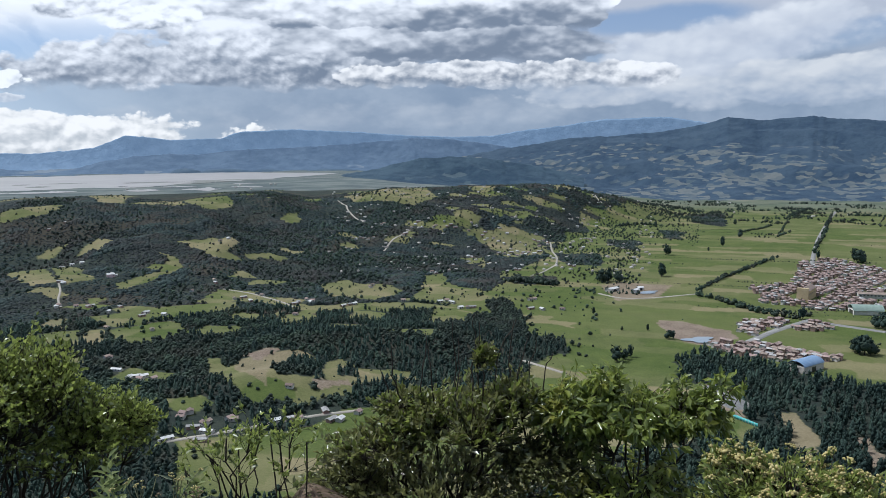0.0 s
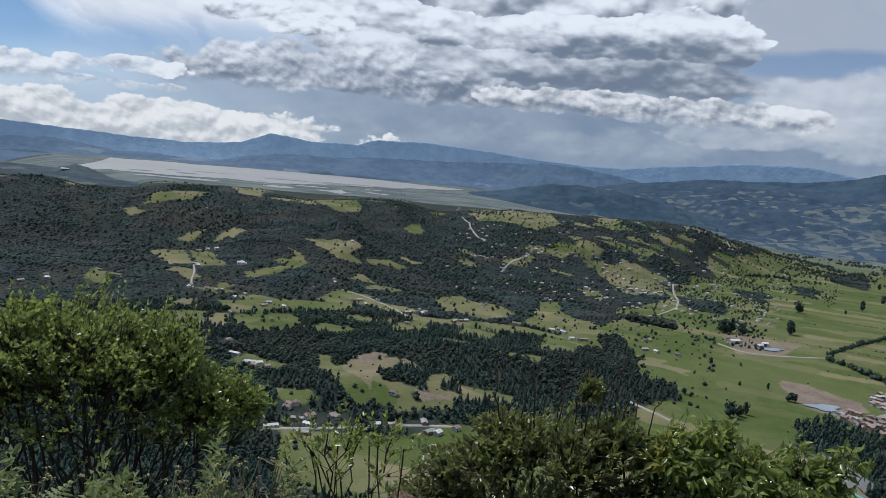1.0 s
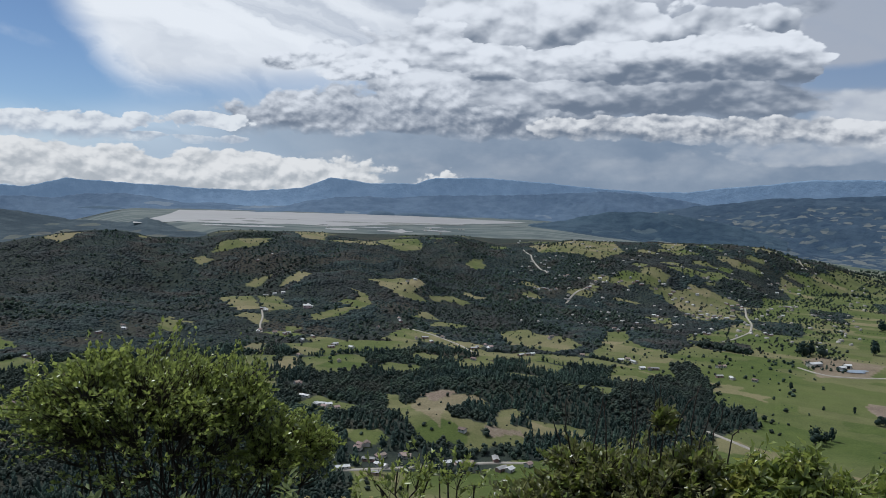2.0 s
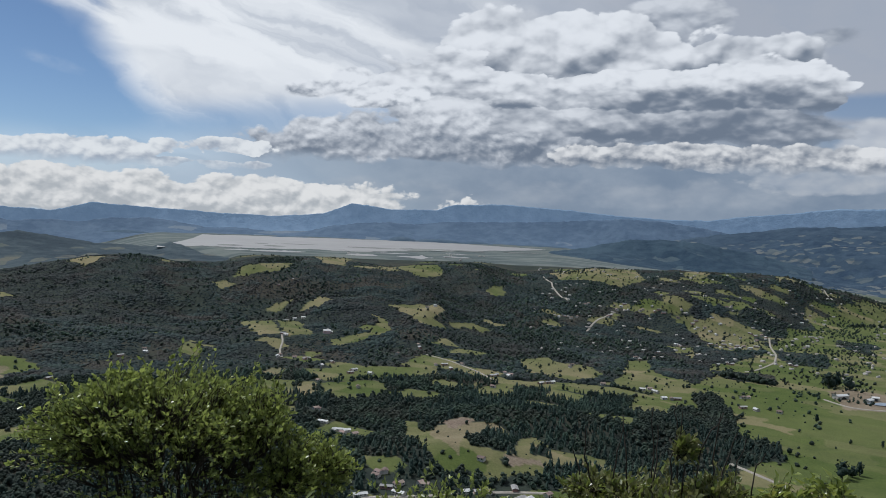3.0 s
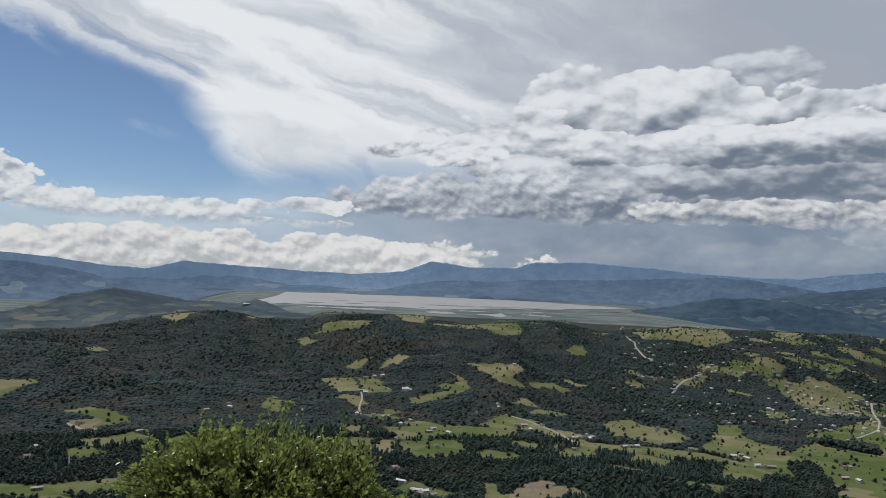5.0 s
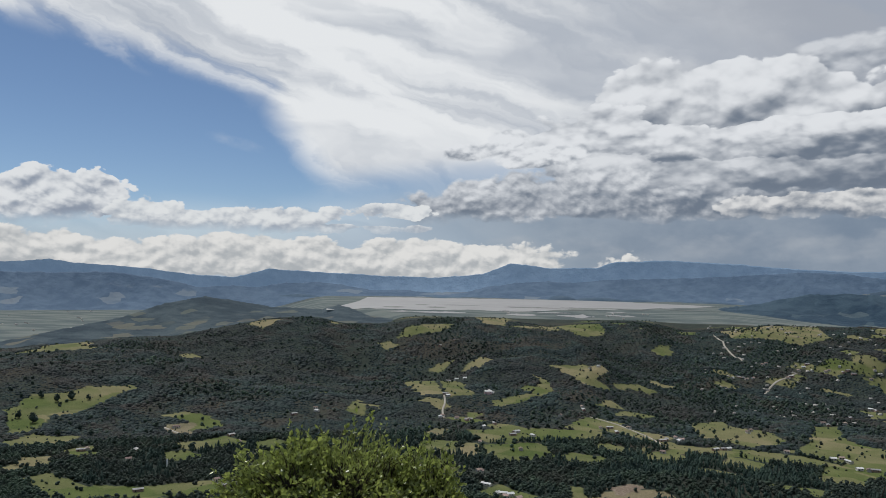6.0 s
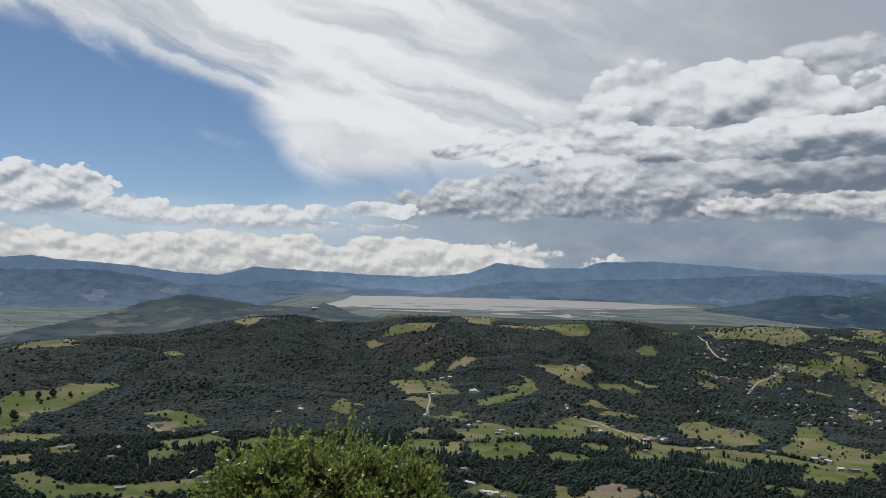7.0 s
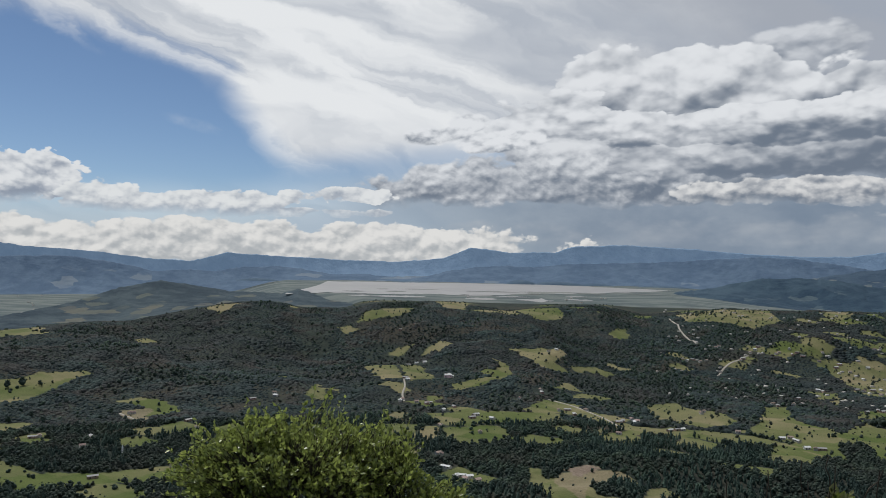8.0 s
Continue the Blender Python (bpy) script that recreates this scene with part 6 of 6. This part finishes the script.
shrub, _ = make_shrub("shrub", "leathery dark shrub with yellow-green tips and bare dead twigs", "shrub", 32, at(19, 0, 4.0)[:2],
                      [(at(20, -20.2, 4.0), 0.40, 0.26, 4), (at(13.5, -21.8, 3.9), 0.26, 0.15, 1.6), (at(24.5, -18.8, 4.0), 0.20, 0.20, 1.6), (at(16.5, -19.2, 4.0), 0.22, 0.15, 1.2), (at(18, -25.5, 3.8), 0.62, 0.26, 4), (at(22.6, -15.6, 4.0), 0.07, 0.13, 0.3), (at(27.0, -23.5, 3.9), 0.30, 0.24, 2.2), (at(11.5, -24.5, 3.8), 0.30, 0.18, 1.2)],
                      1900, 10, (0.034, 0.017), M_LEAF_DARK, 18, 0.0, 0.45, 150, ragged=0.8, young=(M_LEAF_YOUNG, 0.3), reach=0.4)
rng_twig = np.random.default_rng(8)
bare_twigs(shrub, rng_twig, [(at(a, -19.0, 4.0), at(a + b * 1.4, e + 0.7, 4.0)) for a, b, e in ((16.5, -0.8, -14.9), (17.6, 0.3, -14.0), (18.6, -0.4, -14.8), (20.2, 0.2, -14.4), (20.8, -0.5, -13.2), (21.6, 0.1, -12.7),
            (22.4, -0.2, -13.3), (23.2, 1.2, -13.1), (24.4, 0.2, -13.2), (25.0, 0.6, -14.3), (26.0, 0.3, -14.6), (15.5, -0.7, -16.6), (27.0, 0.5, -15.4))], M_STEM)
shrub, _ = make_shrub("shrub", "leafy shrub with large drooping lime-green leaves", "shrub", 33, at(33, 0, 4.0)[:2],
                      [(at(33, -19.6, 4.0), 0.36, 0.25, 4), (at(29.0, -19.0, 4.0), 0.26, 0.20, 2.4), (at(37.6, -18.8, 4.0), 0.22, 0.20, 2), (at(40.2, -16.2, 4.0), 0.09, 0.05, 0.3), (at(34, -25.5, 3.8), 0.55, 0.26, 4), (at(31.0, -16.6, 4.0), 0.14, 0.09, 0.8)],
                      760, 9, (0.056, 0.022), M_LEAF_LIME, 14, 0.85, 0.1, 280, ragged=0.6, reach=0.55)
shrub, ftp = make_shrub("flowering_shrub", "low shrub covered in cream flower heads", "shrub", 34, at(44, 0, 3.5)[:2],
                        [(at(44.5, -22.9, 3.4), 0.34, 0.17, 3), (at(40.8, -22.6, 3.4), 0.18, 0.17, 1.5), (at(49.5, -23.2, 3.4), 0.32, 0.15, 2.5), (at(45, -28, 3.2), 0.6, 0.2, 2)],
                        800, 9, (0.034, 0.012), M_LEAF_SMALL, 12, 0.0, 0.4, 0, ragged=0.4)


def flower_head(rng, size, grains):
    """A domed cluster of small florets."""
    vs, fs = [], []
    for k in range(grains):
        d = unit(rng.normal(size=3))
        d[2] = abs(d[2])
        vs.append(ICO_V * size * 0.26 * (0.7 + 0.5 * rng.random()) + d * (size, size, size * 0.6) * 0.8)
        fs.append(ICO_F + 12 * k)
    return np.concatenate(vs), np.concatenate(fs)


def add_heads(root, tips, mat, count, size, seed, label=""):
    rng = np.random.default_rng(seed)
    shared = []
    for k in range(4):
        v, f = flower_head(rng, size, 11)
        ob = mesh_object("flower_head", v, f, mat, root)
        shared.append(ob.data)
        bpy.data.objects.remove(ob)
    order = np.argsort(-tips[:, 2] + rng.random(len(tips)) * 0.25)[:count]
    for k in order:
        ob = new("flower_head", shared[int(k) % 4])
        ob.parent = root
        s = 0.6 + 0.7 * rng.random()
        ob.matrix_basis = Matrix.LocRotScale(Vector(tips[k]), Euler((rng.normal() * 0.4, rng.normal() * 0.4, rng.random() * 6)), (s, s, s))
        if label:
            ob["label"] = label


add_heads(shrub, ftp[:, -1], M_CREAM, 210, 0.023, 5)
shrub, _ = make_shrub("twiggy_shrub", "sparse young shrub with thin bare stems and few leaves", "shrub", 35, at(4.6, 0, 3.6)[:2],
                      [(at(3.0, -20.2, 3.6), 0.24, 0.16, 1), (at(6.6, -20.2, 3.6), 0.26, 0.16, 1), (at(1.4, -21.6, 3.6), 0.16, 0.2, 0.6), (at(8.6, -21.8, 3.6), 0.2, 0.14, 0.6), (at(4.8, -22.0, 3.6), 0.28, 0.24, 0.7)],
                      90, 9, (0.030, 0.014), M_LEAF_SMALL, 15, 0.0, 0.3, 0, ragged=1.0, reach=0.6, thick=0.0026, fine=0.0017)


def frond(rng, length, mat, root, curl=0.0):
    """One fern frond: an arching rib with toothed leaflets on both sides."""
    n = 36
    s = np.linspace(0, 1, n)
    bend = 0.9 + 0.5 * rng.random() + curl
    x = np.cumsum(np.cos(1.15 - bend * s * 1.3)) * length / n
    z = np.cumsum(np.sin(1.15 - bend * s * 1.3)) * length / n
    rib = np.stack([x, 0 * x, z], 1)
    vs, fs = tubes(rib[None], np.array([[0.004, 0.001]]), 4)
    vs, fs, k0 = [vs], [np.concatenate([fs[:, [0, 1, 2]], fs[:, [0, 2, 3]]])], len(vs)
    for k in range(5, n):
        ln = length * 0.34 * math.sin(math.pi * min(0.98, 0.22 + 0.78 * s[k])) * (0.85 + 0.3 * rng.random())
        d = rib[min(k + 1, n - 1)] - rib[k - 1]
        d = d / (np.linalg.norm(d) + 1e-9)
        for side in (-1, 1):
            out = unit(np.array((d[0] * 0.45, side * 1.0, d[2] * 0.45 - 0.12 - curl * 0.5)))
            m = 9
            q = np.linspace(0, 1, m)
            line = rib[k] + out * (q * ln)[:, None] - np.array((0, 0, 1.0)) * (q ** 2 * ln * (0.18 + curl))[:, None]
            w = length * 0.0165 * (1 - q) ** 0.6
            saw = np.where(np.arange(m) % 2 == 0, 1.0, 0.45)
            lo, hi = line - d * (w * saw)[:, None], line + d * (w * saw)[:, None]
            v = np.concatenate([lo, hi])
            i = np.arange(m - 1)
            f = np.concatenate([np.stack([i, i + 1, m + i + 1], 1), np.stack([i, m + i + 1, m + i], 1)])
            vs.append(v), fs.append(f + k0)
            k0 += len(v)
    return mesh_object("frond", np.concatenate(vs), np.concatenate(fs), mat, root)


def make_fern(seed, mat, label, fronds, length, curl=0.0):
    rng = np.random.default_rng(seed)
    root = new("fern")
    tagged(root, label, "fern", "ferns on the slope")
    for k in range(fronds):
        f = frond(rng, length * (0.75 + 0.4 * rng.random()), mat, root, curl)
        f.matrix_basis = pose(0, 0, 0, rng.uniform(-12, 12), rng.uniform(-25, 15), 360 * k / fronds + rng.uniform(-20, 20))
    part("stock", lathe([(0, 0, -0.1, 0.03), (0, 0, 0.03, 0.022), (0, 0, 0.07, 0.012)], 7), M_STEM, root)
    return root


def stand_at(ob, az, d, turn, scale, copied):
    x, y = d * math.sin(radians(az)), d * math.cos(radians(az))
    m = Matrix.Translation((x, y, float(land(x, y)))) @ pose(0, 0, 0, 0, 0, turn)
    if copied:
        ob = copy_thing(ob, m)
    ob.matrix_basis = m @ Matrix.Diagonal((scale, scale, scale, 1))
    return ob


def plant_ferns():
    green = [make_fern(3, M_FERN, "light green fern with arching fronds", 7, 0.85), make_fern(4, M_FERN, "light green fern with arching fronds", 8, 0.75)]
    dry = make_fern(5, M_FERN_DRY, "withered brown fern with curled fronds", 6, 0.85, 0.35)
    spots = ((-19.5, 2.9, 10, 0.95), (-16.5, 2.8, 80, 0.9), (-13.0, 2.8, 140, 0.85), (-22.5, 3.0, 200, 1.0), (5.2, 2.8, 30, 0.9), (25.4, 2.8, 70, 0.9), (23.0, 2.9, 160, 0.85), (-9.5, 2.8, 220, 0.75), (-25.5, 2.8, 60, 0.85))
    for k, (a, d, turn, s) in enumerate(spots):
        stand_at(green[k % 2], a, d, turn, s, k > 1)
    for k, (a, d, turn, s) in enumerate(((12.2, 2.9, 20, 1.2), (14.4, 2.8, 130, 1.15), (21.0, 2.8, 60, 0.85), (-1.5, 2.9, 80, 0.9))):
        stand_at(dry, a, d, turn, s, k > 0)


plant_ferns()


def make_herb(seed, head, label, height):
    """An everlasting: woolly grey stems with narrow leaves and flat flower heads."""
    rng = np.random.default_rng(seed)
    root = new("everlasting_plant")
    tagged(root, label, "herb", "everlastings on the slope")
    tips = []
    for k in range(4):
        a = rng.random() * 6.28
        tip = np.array([[0.11 * math.cos(a), 0.11 * math.sin(a), height * (0.8 + 0.25 * rng.random())]])
        p = bent(np.zeros((1, 3)), tip, rng, 9, 0.05)
        v, f = tubes(p, np.array([[0.0042, 0.002]]), 5)
        mesh_object("stem", v, f, M_STEM_GREEN, root)
        s = rng.random(22)
        q = np.stack([np.interp(s, np.linspace(0, 1, 9), p[0, :, i]) for i in range(3)], 1)
        way = rng.normal(size=(22, 3)) * (1, 1, 0.3) + (0, 0, 0.6)
        v, f = leaf_mesh(q, way, rng, 0.062, 0.0065, 0.05)
        mesh_object("leaf_cluster", v, f, M_LEAF_GREY, root)
        fork = tip + np.concatenate([np.zeros((1, 3)), rng.normal(size=(5, 3)) * (0.035, 0.035, 0.012) + (0, 0, 0.02)])
        b = bent(np.repeat(p[0, -2:-1], len(fork), 0), fork, rng, 4, 0.05)
        v, f = tubes(b, np.tile([[0.0022, 0.0014]], (len(fork), 1)), 4)
        mesh_object("forked_stalk", v, f, M_STEM_GREEN, root)
        tips += list(fork)
    add_heads(root, np.array(tips), head, len(tips), 0.010, seed + 9)
    return root


def plant_herbs():
    a = make_herb(41, M_CREAM, "grey woolly everlasting with cream flower heads", 0.84)
    b = make_herb(42, M_STRAW, "everlasting with withered brown flower heads", 0.72)
    for k, (az, d, turn, s) in enumerate(((-3.0, 2.7, 0, 1.05), (-18.6, 2.6, 80, 0.98), (-7.4, 2.6, 150, 0.95), (-15.4, 2.7, 220, 0.92), (-12.0, 2.6, 300, 0.94))):
        stand_at(a, az, d, turn, s, k > 0)
    for k, (az, d, turn, s) in enumerate(((-5.0, 2.7, 40, 1.1), (-1.0, 2.7, 120, 1.08), (-9.2, 2.6, 200, 1.04), (0.6, 2.8, 280, 0.98))):
        stand_at(b, az, d, turn, s, k > 0)


plant_herbs()


def low_growth():
    """Grass and low leaves that cover the lip of the hill."""
    rng = np.random.default_rng(61)
    n = 22000
    az, d = rng.uniform(-180, 180, n), 0.9 + 3.8 * rng.random(n) ** 0.7
    x, y = d * np.sin(np.radians(az)), d * np.cos(np.radians(az))
    pos = np.stack([x, y, land(x, y) - 0.02], 1)
    v, f = leaf_mesh(pos, rng.normal(size=(n, 3)) * (0.5, 0.5, 0.1) + (0, 0, 1), rng, 0.30, 0.012, 0.1, 0.4)
    tagged(mesh_object("grass", v, f, M_FERN), "rough grass between the shrubs", "grass", kind="stuff")
    # pale bracken and herbs in front of the broad shrub
    n = 7500
    az, d = rng.uniform(-30, 1, n), 3.0 + 0.8 * rng.random(n)
    x, y = d * np.sin(np.radians(az)), d * np.cos(np.radians(az))
    tall = 0.60 + 0.16 * np.sin(az * 0.9) + 0.10 * np.sin(az * 2.3 + 1)
    pos = np.stack([x, y, land(x, y) + tall * rng.random(n) ** 0.6 + 0.02], 1)
    v, f = leaf_mesh(pos, rng.normal(size=(n, 3)) * (1, 1, 0.4) + (0, 0, 0.5), rng, 0.05, 0.017)
    tagged(mesh_object("bracken", v, f, M_FERN), "pale green bracken and herbs before the shrubs", "undergrowth", kind="stuff")
    # broad-leaved undergrowth under the shrubs
    n = 5200
    az = rng.uniform(-38, 56, n)
    d = 2.9 + 1.4 * rng.random(n)
    x, y = d * np.sin(np.radians(az)), d * np.cos(np.radians(az))
    pos = np.stack([x, y, land(x, y) + rng.random(n) ** 1.4 * 0.55 * (0.6 + 0.4 * np.sin(az * 0.7))], 1)
    v, f = leaf_mesh(pos, rng.normal(size=(n, 3)) + (0, 0, 0.6), rng, 0.055, 0.024)
    tagged(mesh_object("undergrowth", v, f, M_LEAF_DARK), "low leafy undergrowth on the slope", "undergrowth", kind="stuff")


low_growth()
